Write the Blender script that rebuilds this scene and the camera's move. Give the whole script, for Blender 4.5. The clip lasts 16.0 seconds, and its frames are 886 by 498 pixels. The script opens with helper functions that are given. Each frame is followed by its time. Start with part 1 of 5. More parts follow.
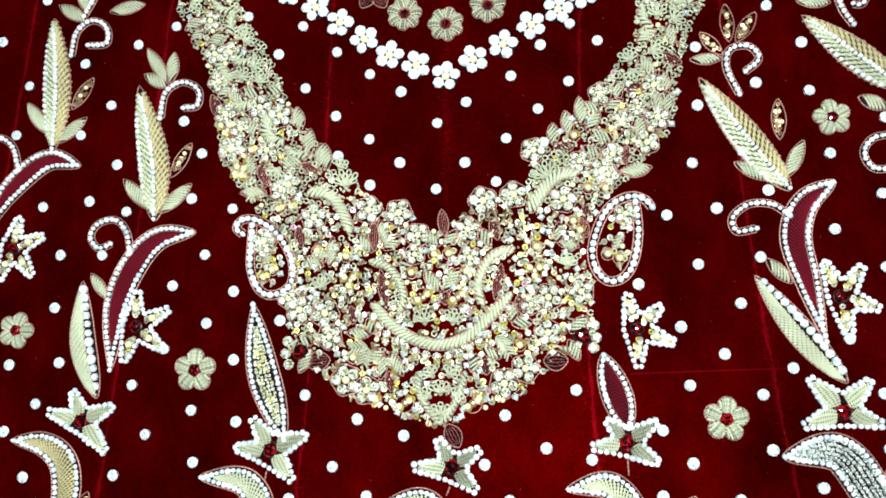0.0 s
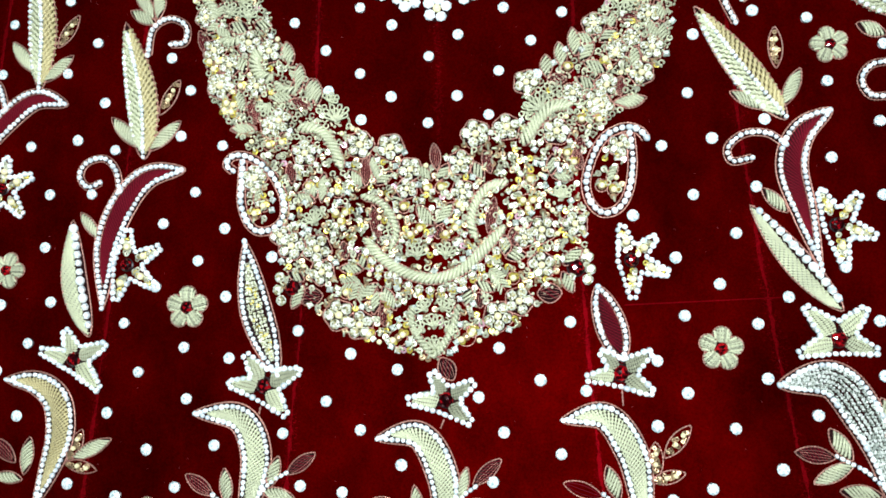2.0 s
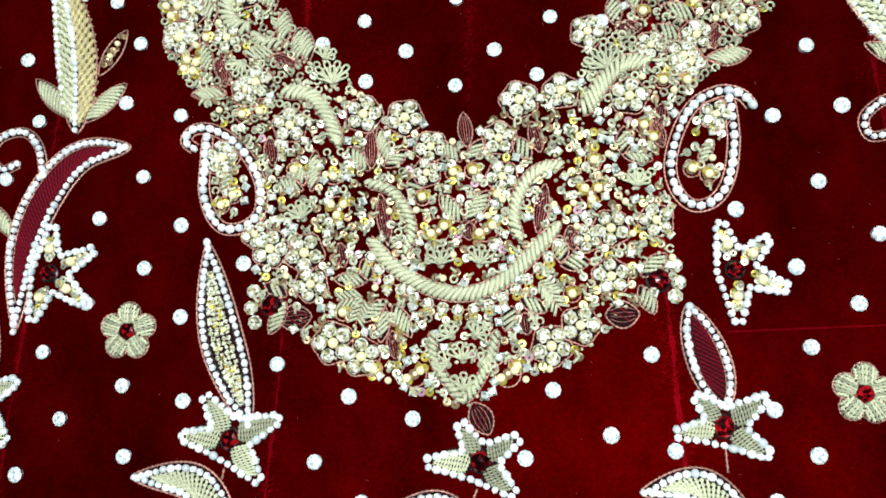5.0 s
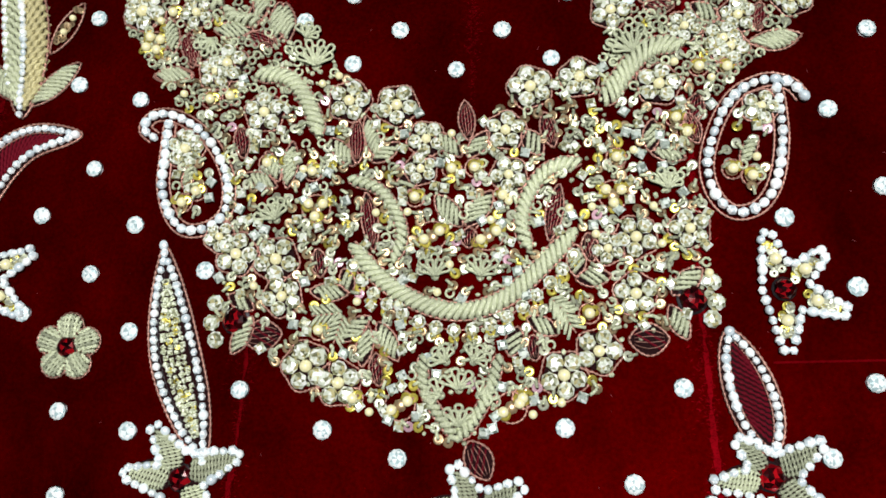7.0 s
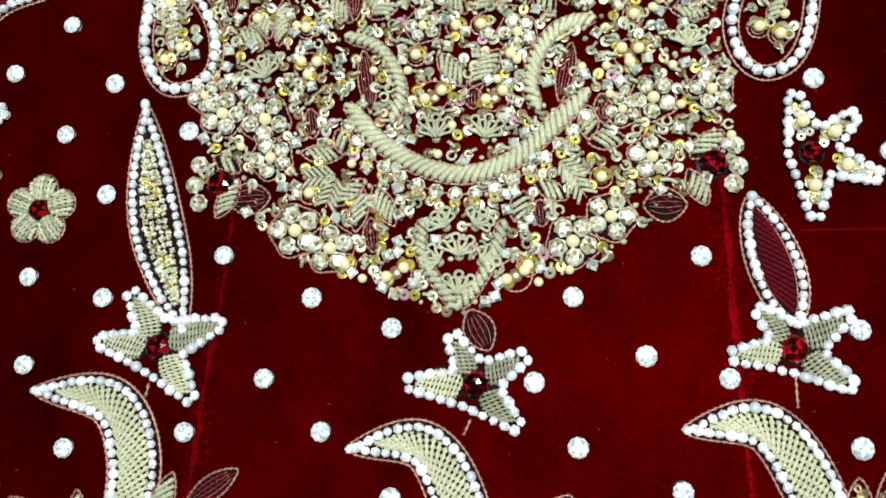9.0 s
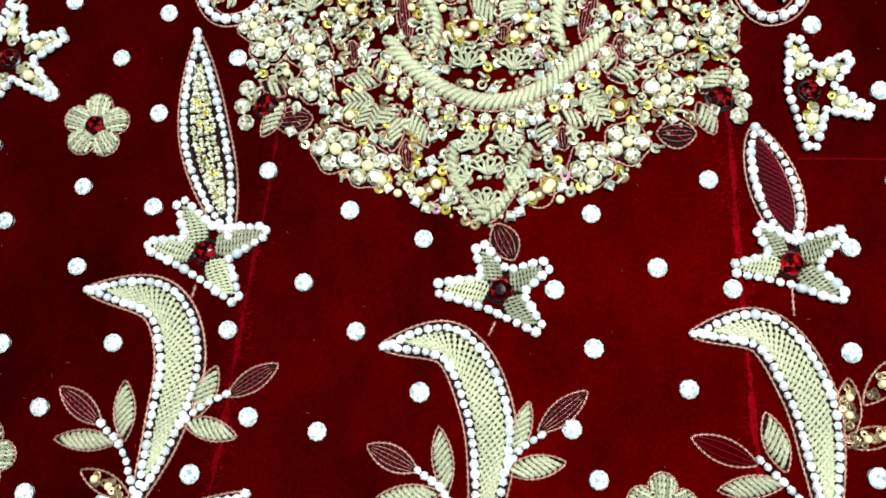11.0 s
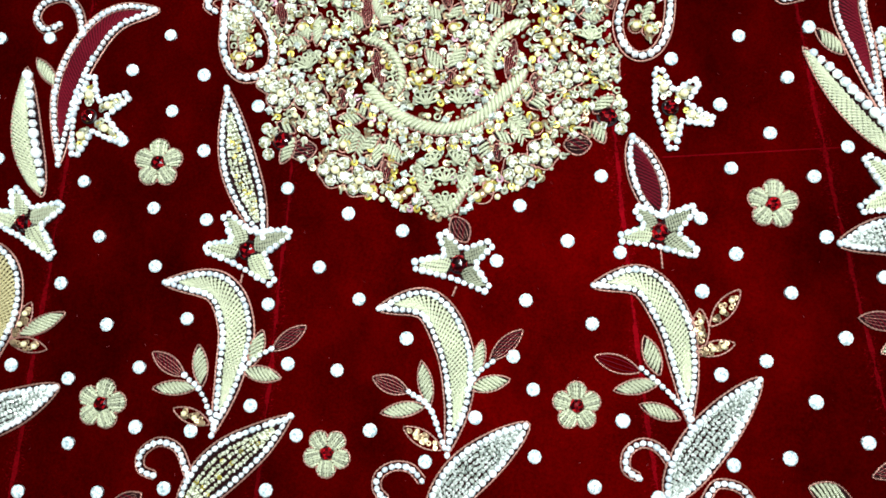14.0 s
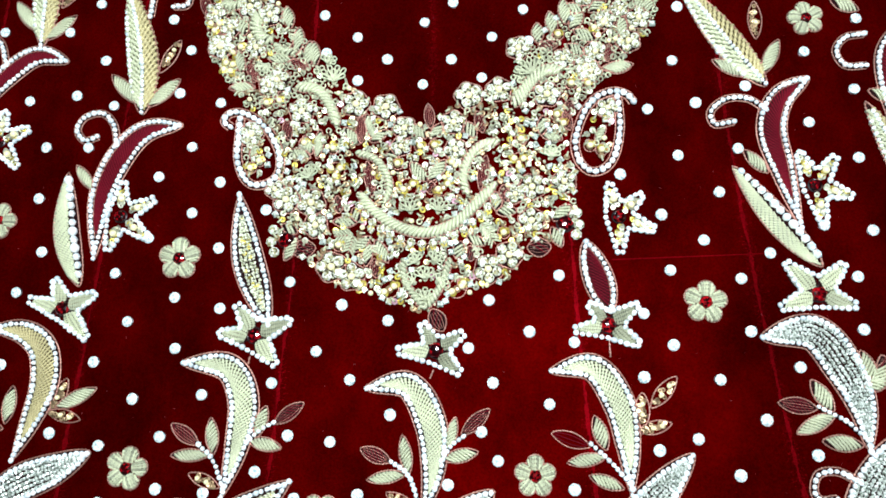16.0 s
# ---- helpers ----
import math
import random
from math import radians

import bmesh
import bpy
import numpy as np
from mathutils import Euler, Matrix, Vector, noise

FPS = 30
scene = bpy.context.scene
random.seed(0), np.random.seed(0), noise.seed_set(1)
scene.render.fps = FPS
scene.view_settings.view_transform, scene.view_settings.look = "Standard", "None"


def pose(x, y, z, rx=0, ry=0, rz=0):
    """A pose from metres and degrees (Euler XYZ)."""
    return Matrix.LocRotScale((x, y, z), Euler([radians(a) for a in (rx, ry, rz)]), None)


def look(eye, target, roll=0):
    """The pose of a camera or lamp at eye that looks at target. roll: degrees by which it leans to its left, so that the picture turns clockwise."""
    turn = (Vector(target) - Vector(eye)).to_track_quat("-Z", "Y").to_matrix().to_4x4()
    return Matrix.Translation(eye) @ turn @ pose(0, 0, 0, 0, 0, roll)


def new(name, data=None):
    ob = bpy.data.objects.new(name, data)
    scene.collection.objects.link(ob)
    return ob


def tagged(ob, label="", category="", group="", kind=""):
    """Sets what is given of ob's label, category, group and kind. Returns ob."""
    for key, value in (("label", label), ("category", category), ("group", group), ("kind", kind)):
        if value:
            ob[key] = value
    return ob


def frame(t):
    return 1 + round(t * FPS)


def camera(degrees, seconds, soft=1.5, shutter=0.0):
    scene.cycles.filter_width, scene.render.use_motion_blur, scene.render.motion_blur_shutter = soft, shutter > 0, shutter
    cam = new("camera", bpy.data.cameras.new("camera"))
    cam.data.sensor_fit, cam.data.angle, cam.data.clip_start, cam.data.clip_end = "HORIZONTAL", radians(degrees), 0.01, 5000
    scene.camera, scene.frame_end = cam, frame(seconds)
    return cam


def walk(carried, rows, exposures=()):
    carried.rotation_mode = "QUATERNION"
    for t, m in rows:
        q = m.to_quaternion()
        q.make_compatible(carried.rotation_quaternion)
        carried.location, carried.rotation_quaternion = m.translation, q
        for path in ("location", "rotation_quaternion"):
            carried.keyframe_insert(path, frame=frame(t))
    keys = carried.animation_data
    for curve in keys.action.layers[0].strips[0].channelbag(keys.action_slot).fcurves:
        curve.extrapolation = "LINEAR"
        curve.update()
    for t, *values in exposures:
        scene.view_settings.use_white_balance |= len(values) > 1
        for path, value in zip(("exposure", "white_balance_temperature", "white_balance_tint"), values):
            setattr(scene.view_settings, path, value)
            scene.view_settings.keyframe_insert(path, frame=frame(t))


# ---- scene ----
cam = camera(62.0, 16.0, 1.6)
# seconds, place in metres, turn in degrees
PATH = [
    (0.0, 0.0330, -0.0521, 0.3430, 8.61, 5.31, -0.13),
    (0.5, 0.0327, -0.0557, 0.3451, 7.43, 5.53, 0.04),
    (1.0, 0.0337, -0.0636, 0.3446, 7.17, 5.83, 0.03),
    (1.5, 0.0366, -0.0662, 0.3403, 6.67, 5.63, -0.30),
    (2.0, 0.0359, -0.0727, 0.3367, 6.97, 5.41, -0.61),
    (2.5, 0.0305, -0.0765, 0.3231, 8.20, 4.84, -0.81),
    (3.0, 0.0235, -0.0765, 0.3056, 8.23, 5.45, -1.26),
    (3.5, 0.0219, -0.0706, 0.2902, 7.96, 5.94, -1.38),
    (4.0, 0.0190, -0.0713, 0.2736, 8.18, 5.64, -1.03),
    (4.5, 0.0159, -0.0681, 0.2603, 8.41, 5.21, -0.67),
    (7.0, 0.0160, -0.0664, 0.2103, 10.78, 5.57, 0.95),
    (7.5, 0.0137, -0.0692, 0.2050, 11.49, 5.29, 0.86),
    (8.0, 0.0117, -0.0784, 0.1994, 11.71, 4.80, 1.24),
    (8.5, 0.0129, -0.0846, 0.1928, 10.62, 4.75, 1.54),
    (9.0, 0.0139, -0.0981, 0.1898, 10.09, 5.14, 2.06),
    (11.5, 0.0017, -0.1357, 0.2074, 11.68, 3.24, 3.51),
    (12.0, 0.0013, -0.1457, 0.2141, 11.58, 3.15, 3.25),
    (12.5, 0.0021, -0.1550, 0.2273, 11.62, 3.17, 2.00),
    (13.0, 0.0001, -0.1542, 0.2505, 11.18, 2.74, 0.47),
    (13.5, 0.0066, -0.1489, 0.2649, 10.23, 3.27, 0.35),
    (14.0, 0.0154, -0.1374, 0.2857, 8.72, 3.34, -0.34),
    (14.5, 0.0210, -0.1267, 0.3049, 8.82, 3.44, -1.50),
    (15.0, 0.0275, -0.1264, 0.3206, 9.91, 3.65, -0.50),
    (15.5, 0.0285, -0.1221, 0.3313, 10.55, 3.56, -0.01),
    (16.0, 0.0296, -0.1173, 0.3369, 10.87, 3.59, 0.25),
]
EXPOSURES = ((0.0, -0.05, 6150, 10), (4.5, -0.12, 6300, 11), (7.0, -0.48, 6600, 14), (9.0, -0.42, 6600, 14), (12.5, 0.0, 6400, 10), (16.0, 0.05, 6100, 10))
walk(cam, [(t, pose(x, y, z, rx, ry, rz)) for t, x, y, z, rx, ry, rz in PATH], EXPOSURES)

# ---- light: unseen plain room, one fixed lamp standing in for light near the camera ----
world = bpy.data.worlds.new("world")
scene.world = world
world.use_nodes = True
world.node_tree.nodes["Background"].inputs[0].default_value = (0.9, 0.95, 1.0, 1)
world.node_tree.nodes["Background"].inputs[1].default_value = 0.02
MM = 0.001


def area_lamp(name, eye, target, size, watts, tint):
    data = bpy.data.lights.new(name, "AREA")
    data.shape, data.size, data.energy, data.color = "DISK", size, watts, tint
    ob = new(name, data)
    ob.matrix_world = look(eye, target)
    return ob


area_lamp("lamp_light", (0.06, 0.02, 0.75), (0.0, -0.04, 0), 0.10, 12.0, (0.95, 1.0, 0.99))


# ---- materials ----
def material(name, base, rough, metal=0.0, spread=0.15, scale=400.0, bump=0.0, bump_scale=2000.0, **more):
    """A node material: colour varied at two scales, fine relief, and one value for each bead or stitch."""
    m = bpy.data.materials.new(name)
    m.use_nodes = True
    n, l = m.node_tree.nodes, m.node_tree.links
    b = n["Principled BSDF"]
    b.inputs["Roughness"].default_value, b.inputs["Metallic"].default_value = rough, metal
    for key, value in more.items():
        b.inputs[key.replace("_", " ")].default_value = value
    co = n.new("ShaderNodeTexCoord")
    fine, wide = n.new("ShaderNodeTexNoise"), n.new("ShaderNodeTexNoise")
    fine.inputs["Scale"].default_value, wide.inputs["Scale"].default_value = scale * 4, scale / 8
    geo = n.new("ShaderNodeNewGeometry")
    add = n.new("ShaderNodeMath"); add.operation = "ADD"
    add2 = n.new("ShaderNodeMath"); add2.operation = "ADD"
    l.new(co.outputs["Object"], fine.inputs["Vector"]), l.new(co.outputs["Object"], wide.inputs["Vector"])
    l.new(fine.outputs["Fac"], add.inputs[0]), l.new(wide.outputs["Fac"], add.inputs[1])
    l.new(add.outputs[0], add2.inputs[0]), l.new(geo.outputs["Random Per Island"], add2.inputs[1])
    ramp = n.new("ShaderNodeMapRange")
    ramp.inputs[1].default_value, ramp.inputs[2].default_value = 0.5, 2.5
    ramp.inputs[3].default_value, ramp.inputs[4].default_value = 1 - spread, 1 + spread
    l.new(add2.outputs[0], ramp.inputs[0])
    mul = n.new("ShaderNodeVectorMath"); mul.operation = "SCALE"
    mul.inputs[0].default_value = base
    l.new(ramp.outputs[0], mul.inputs["Scale"])
    l.new(mul.outputs[0], b.inputs["Base Color"])
    if bump:
        grain = n.new("ShaderNodeTexNoise")
        grain.inputs["Scale"].default_value, grain.inputs["Detail"].default_value = bump_scale, 3
        rel = n.new("ShaderNodeBump")
        rel.inputs["Strength"].default_value, rel.inputs["Distance"].default_value = bump, 0.0005
        l.new(co.outputs["Object"], grain.inputs["Vector"])
        l.new(grain.outputs["Fac"], rel.inputs["Height"]), l.new(rel.outputs[0], b.inputs["Normal"])
    return m


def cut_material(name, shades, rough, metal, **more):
    """Foiled cut glass with painted sparkle: each facet of each stone gets one of a few light or dark shades."""
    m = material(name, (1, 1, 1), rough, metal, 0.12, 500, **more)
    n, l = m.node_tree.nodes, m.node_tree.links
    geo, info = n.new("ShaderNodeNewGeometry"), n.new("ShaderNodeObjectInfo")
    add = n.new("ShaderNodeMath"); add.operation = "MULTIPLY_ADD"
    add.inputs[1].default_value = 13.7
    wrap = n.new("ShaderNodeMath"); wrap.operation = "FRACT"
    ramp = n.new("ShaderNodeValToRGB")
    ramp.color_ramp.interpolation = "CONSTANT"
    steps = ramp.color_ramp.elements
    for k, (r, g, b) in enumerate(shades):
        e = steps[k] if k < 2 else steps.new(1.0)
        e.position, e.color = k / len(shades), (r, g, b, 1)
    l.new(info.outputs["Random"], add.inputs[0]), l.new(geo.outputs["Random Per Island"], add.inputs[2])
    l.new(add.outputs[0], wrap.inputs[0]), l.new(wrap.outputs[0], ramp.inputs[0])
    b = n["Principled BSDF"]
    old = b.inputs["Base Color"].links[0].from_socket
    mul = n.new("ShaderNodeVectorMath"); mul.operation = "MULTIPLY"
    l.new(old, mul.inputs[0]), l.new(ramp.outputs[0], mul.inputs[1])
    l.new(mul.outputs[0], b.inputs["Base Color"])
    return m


def velvet_material(name, base, lift):
    """Pile cloth: dark straight on, a red sheen at a slant; lighter patches are painted into the colour."""
    m = material(name, base, 0.95, spread=0.85, scale=230.0, bump=0.6, bump_scale=2600.0)
    n, l = m.node_tree.nodes, m.node_tree.links
    b = n["Principled BSDF"]
    b.inputs["Specular IOR Level"].default_value = 0.0
    b.inputs["Sheen Weight"].default_value, b.inputs["Sheen Roughness"].default_value = lift, 0.35
    b.inputs["Sheen Tint"].default_value = (0.9, 0.01, 0.01, 1)
    # brushed patches and short streaks of the pile, their sheen put into the colour
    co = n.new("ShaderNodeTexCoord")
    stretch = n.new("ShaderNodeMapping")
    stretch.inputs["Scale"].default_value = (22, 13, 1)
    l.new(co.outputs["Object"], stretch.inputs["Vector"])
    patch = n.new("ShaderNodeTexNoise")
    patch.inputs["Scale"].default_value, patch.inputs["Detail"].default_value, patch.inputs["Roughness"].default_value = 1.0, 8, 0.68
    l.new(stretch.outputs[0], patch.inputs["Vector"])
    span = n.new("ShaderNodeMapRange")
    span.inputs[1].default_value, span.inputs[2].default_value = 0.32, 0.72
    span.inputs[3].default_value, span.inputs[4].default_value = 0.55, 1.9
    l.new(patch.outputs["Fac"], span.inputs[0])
    old = b.inputs["Base Color"].links[0].from_socket
    # one broad patch below the bib, light on the pile painted as brighter red, ragged at its edge
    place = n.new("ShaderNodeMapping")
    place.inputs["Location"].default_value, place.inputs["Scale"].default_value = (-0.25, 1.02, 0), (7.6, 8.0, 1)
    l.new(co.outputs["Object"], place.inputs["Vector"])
    lit_patch = n.new("ShaderNodeTexGradient"); lit_patch.gradient_type = "SPHERICAL"
    l.new(place.outputs[0], lit_patch.inputs["Vector"])
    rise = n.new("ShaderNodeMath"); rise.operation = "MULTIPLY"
    l.new(lit_patch.outputs["Fac"], rise.inputs[0]), l.new(span.outputs[0], rise.inputs[1])
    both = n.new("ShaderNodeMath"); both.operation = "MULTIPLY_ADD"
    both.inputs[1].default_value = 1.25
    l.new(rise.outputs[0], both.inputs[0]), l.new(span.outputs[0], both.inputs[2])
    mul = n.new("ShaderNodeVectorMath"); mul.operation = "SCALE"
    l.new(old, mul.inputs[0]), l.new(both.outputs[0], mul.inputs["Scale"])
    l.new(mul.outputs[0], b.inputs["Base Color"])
    return m


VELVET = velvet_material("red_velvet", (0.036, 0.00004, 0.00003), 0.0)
# seams: light caught by the crushed pile is painted as a brighter base red
SEAM = velvet_material("brightened_seam_velvet", (0.066, 0.0004, 0.0014), 0.02)
GOLD = material("pale_gold_coil", (0.50, 0.53, 0.36), 0.40, 0.25, 0.75, 420, 1.0, 2400)
YELLOW = material("yellow_gold_coil", (0.42, 0.37, 0.19), 0.42, 0.25, 0.75, 420, 0.7, 3000)
COPPER = material("copper_pink_thread", (0.36, 0.18, 0.14), 0.40, 0.6, 0.9, 500, 0.4, 3000)
MAROON = material("maroon_thread", (0.095, 0.003, 0.009), 0.6, 0.0, 0.8, 500, 0.5, 3000, Specular_IOR_Level=0.06)
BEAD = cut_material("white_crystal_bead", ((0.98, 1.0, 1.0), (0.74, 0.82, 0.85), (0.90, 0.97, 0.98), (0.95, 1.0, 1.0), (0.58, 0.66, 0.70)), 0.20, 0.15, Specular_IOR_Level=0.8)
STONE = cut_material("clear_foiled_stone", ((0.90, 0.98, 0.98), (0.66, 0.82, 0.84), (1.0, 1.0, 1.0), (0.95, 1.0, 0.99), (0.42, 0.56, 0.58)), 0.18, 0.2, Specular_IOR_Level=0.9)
PEARL = material("cream_pearl", (0.86, 0.79, 0.46), 0.18, 0.05, 0.12, 300, Specular_IOR_Level=0.8, Coat_Weight=1.0)
SEQUIN = material("silver_sequin", (0.52, 0.53, 0.40), 0.36, 0.5, 0.9, 300)
YSEQUIN = material("yellow_sequin", (0.66, 0.55, 0.10), 0.30, 0.7, 0.8, 300)
TSEQUIN = material("tan_sequin", (0.42, 0.30, 0.17), 0.30, 0.7, 0.8, 300)
PSEQUIN = material("pink_sequin", (0.70, 0.42, 0.50), 0.20, 0.4, 0.35, 300)
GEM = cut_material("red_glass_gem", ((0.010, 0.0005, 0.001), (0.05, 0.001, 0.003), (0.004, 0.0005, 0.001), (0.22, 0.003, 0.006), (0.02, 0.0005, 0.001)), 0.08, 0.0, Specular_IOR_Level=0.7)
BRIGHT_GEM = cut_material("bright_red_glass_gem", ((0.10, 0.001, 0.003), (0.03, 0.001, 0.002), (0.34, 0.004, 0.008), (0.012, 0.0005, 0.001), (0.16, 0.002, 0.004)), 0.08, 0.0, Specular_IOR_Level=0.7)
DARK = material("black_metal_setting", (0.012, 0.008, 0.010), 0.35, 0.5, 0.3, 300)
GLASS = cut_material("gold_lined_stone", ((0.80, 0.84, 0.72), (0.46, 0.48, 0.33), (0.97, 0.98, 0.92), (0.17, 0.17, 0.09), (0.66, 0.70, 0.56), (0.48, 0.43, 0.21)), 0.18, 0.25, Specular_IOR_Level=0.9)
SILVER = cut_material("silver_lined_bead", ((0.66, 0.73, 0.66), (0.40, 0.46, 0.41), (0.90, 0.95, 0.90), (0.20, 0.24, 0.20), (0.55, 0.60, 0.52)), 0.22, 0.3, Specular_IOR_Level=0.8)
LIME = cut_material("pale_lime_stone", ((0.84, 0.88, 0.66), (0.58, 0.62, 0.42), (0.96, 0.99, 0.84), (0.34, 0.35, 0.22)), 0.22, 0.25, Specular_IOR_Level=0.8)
# near-black pads, added to paint dark gaps and rims between beads and coils
GROUND = material("dark_gap_pad", (0.012, 0.0015, 0.002), 0.8, 0.0, 0.3, 300, Specular_IOR_Level=0.1)
LINT = material("pink_lint", (0.30, 0.05, 0.06), 0.9, 0.0, 0.4, 300)
WOOD = material("table_wood", (0.20, 0.12, 0.07), 0.5, 0.0, 0.3, 20, 0.2, 300)
PLASTER = material("wall_plaster", (0.30, 0.29, 0.27), 0.9, 0.0, 0.08, 8, 0.2, 200)


CUT = (STONE, GLASS, SILVER, LIME, GEM, BRIGHT_GEM, BEAD)  # cut glass, in which every facet has its own painted glint or dark shade


# ---- mesh making, in millimetres ----
class Shape:
    def __init__(self):
        self.v, self.f = [], []

    def add(self, verts, faces):
        k = len(self.v)
        self.v.extend(verts)
        self.f.extend([tuple(i + k for i in face) for face in faces])

    def mesh(self, name, mat, smooth=True):
        me = bpy.data.meshes.new(name)
        me.from_pydata([(x * MM, y * MM, z * MM) for x, y, z in self.v], [], self.f)
        me.materials.append(mat)
        if not smooth and mat in CUT:
            cut = bmesh.new()
            cut.from_mesh(me)
            bmesh.ops.split_edges(cut, edges=list(cut.edges))
            cut.to_mesh(me)
            cut.free()
        if smooth:
            me.shade_smooth()
        return me


def part(name, shape, mat, parent, label="", smooth=True, kind=""):
    ob = new(name, shape.mesh(name, mat, smooth))
    ob.parent = parent
    return tagged(ob, label, kind=kind)


rng = random.Random(7)


def dome(shape, x, y, z, rx, ry, rz, turn=0.0, n=8, rings=3, low=-0.35):
    """A rounded bead, cut flat below."""
    ca, sa = math.cos(turn), math.sin(turn)
    verts, faces = [(x, y, z + rz)], []
    for i in range(1, rings + 1):
        a = math.pi * 0.5 * (1 - low) * i / rings
        for j in range(n):
            b = 2 * math.pi * j / n
            u, w = rx * math.sin(a) * math.cos(b), ry * math.sin(a) * math.sin(b)
            verts.append((x + u * ca - w * sa, y + u * sa + w * ca, z + rz * math.cos(a)))
    for j in range(n):
        faces.append((0, 1 + j, 1 + (j + 1) % n))
        for i in range(rings - 1):
            a, b = 1 + i * n + j, 1 + i * n + (j + 1) % n
            faces.append((a, a + n, b + n, b))
    shape.add(verts, faces)


def square_stone(shape, x, y, z, size, turn, high=1.3):
    """A square cut stone: girdle, four crown facets in two halves, small table, corner claws."""
    def at(r, k, h):
        b = turn + math.pi * k / 4
        return (x + r * math.cos(b), y + r * math.sin(b), z + high * h)
    s = size * 0.5
    verts = [at(s * 1.35, k, 0.0) for k in (1, 3, 5, 7)] + [at(s * 1.35, k, 0.55) for k in (1, 3, 5, 7)]
    verts += [at(s * 0.62, k, 1.0) for k in (1, 3, 5, 7)] + [at(s * 0.95, k, 0.62) for k in (0, 2, 4, 6)]
    faces = [(8, 9, 10, 11)]
    for j in range(4):
        q = (j + 1) % 4
        faces += [(j, q, 4 + q, 4 + j), (4 + j, 12 + q, 8 + j), (12 + q, 8 + q, 8 + j), (12 + q, 4 + q, 8 + q), (4 + j, 4 + q, 12 + q)]
    shape.add(verts, faces)


def tube(shape, path, radius, n=5, wobble=0.0, close=False):
    """A cord along a path of places; wobble swells it stitch by stitch."""
    verts, faces = [], []
    m = len(path)
    for i, (x, y, z) in enumerate(path):
        x0, y0, z0 = path[max(i - 1, 0)] if not close else path[i - 1]
        x1, y1, z1 = path[min(i + 1, m - 1)] if not close else path[(i + 1) % m]
        dx, dy = x1 - x0, y1 - y0
        d = math.hypot(dx, dy) or 1.0
        sx, sy = -dy / d, dx / d
        r = radius * (1 + wobble * (1 if i % 2 else -1))
        for j in range(n):
            b = 2 * math.pi * j / n
            verts.append((x + sx * r * math.cos(b), y + sy * r * math.cos(b), z + r * math.sin(b)))
    for i in range(m if close else m - 1):
        for j in range(n):
            a, b = i * n + j, i * n + (j + 1) % n
            c, d = (a + n) % (m * n), (b + n) % (m * n)
            faces.append((a, c, d, b))
    if not close:
        faces.append(tuple(range(n)))
        faces.append(tuple(reversed(range((m - 1) * n, m * n))))
    shape.add(verts, faces)


def ring(shape, x, y, z, r_out, r_in, tilt, turn, n=10):
    """A cupped sequin with its hole."""
    verts, faces = [], []
    ct, st = math.cos(turn), math.sin(turn)
    for r, h in ((r_out, 0.0), (r_out, 0.22), ((r_out + r_in) / 2, 0.02), (r_in, 0.1)):
        for j in range(n):
            b = 2 * math.pi * j / n
            u, w = r * math.cos(b), r * math.sin(b)
            verts.append((x + u * ct - w * st, y + u * st + w * ct, z + h + u * tilt))
    for i in range(3):
        for j in range(n):
            a, b = i * n + j, i * n + (j + 1) % n
            faces.append((a, b, b + n, a + n))
    shape.add(verts, faces)


def glide(points, step):
    """A smooth line through a few places, stepped evenly."""
    pts = [Vector(p).to_2d() for p in points]
    ext = [pts[0] * 2 - pts[1], *pts, pts[-1] * 2 - pts[-2]]
    dense = []
    for i in range(1, len(ext) - 2):
        p0, p1, p2, p3 = ext[i - 1:i + 3]
        for k in range(24):
            t = k / 24
            dense.append(0.5 * ((2 * p1) + (p2 - p0) * t + (2 * p0 - 5 * p1 + 4 * p2 - p3) * t * t + (3 * p1 - p0 - 3 * p2 + p3) * t ** 3))
    dense.append(ext[-2])
    return even(dense, step)


def even(dense, step):
    run = [0.0]
    for a, b in zip(dense, dense[1:]):
        run.append(run[-1] + (b - a).length)
    n = max(2, round(run[-1] / step))
    out, k = [], 0
    for i in range(n + 1):
        s = run[-1] * i / n
        while k < len(run) - 2 and run[k + 1] < s:
            k += 1
        t = (s - run[k]) / ((run[k + 1] - run[k]) or 1)
        out.append(dense[k].lerp(dense[k + 1], min(max(t, 0), 1)))
    return out


def blade_sides(points, width, fat=0.5, full=0.75):
    """Middle line and both edges of a leaf, base first; fat: where it is widest."""
    mid = glide(points, 0.5)
    n = len(mid)
    left, right, half = [], [], []
    for i, p in enumerate(mid):
        d = mid[min(i + 1, n - 1)] - mid[max(i - 1, 0)]
        d.normalize()
        s = i / (n - 1)
        e = math.log(0.5) / math.log(fat)
        h = width / 2 * (math.sin(math.pi * s ** e) ** full if 0 < s < 1 else 0.0)
        half.append(h)
        side = Vector((-d.y, d.x))
        left.append(p + side * h), right.append(p - side * h)
    return mid, left, right, half


def bead_row(rows, path, size, z=0.2, jitter=0.13, closed=False):
    """Notes the place and size of each bead of a row."""
    pts = even(path, size * 0.94)
    for i, p in enumerate(pts[:-1] if closed else pts):
        q = pts[min(i + 1, len(pts) - 1)] - pts[max(i - 1, 0)]
        k = size * 0.5 * rng.uniform(1 - jitter, 1 + jitter)
        rows.append((p.x + rng.uniform(-.12, .12), p.y + rng.uniform(-.12, .12), z + k * 0.45, k * rng.uniform(0.92, 1.08), k * rng.uniform(0.82, 1.0), k * rng.uniform(0.7, 1.0), math.atan2(q.y, q.x)))


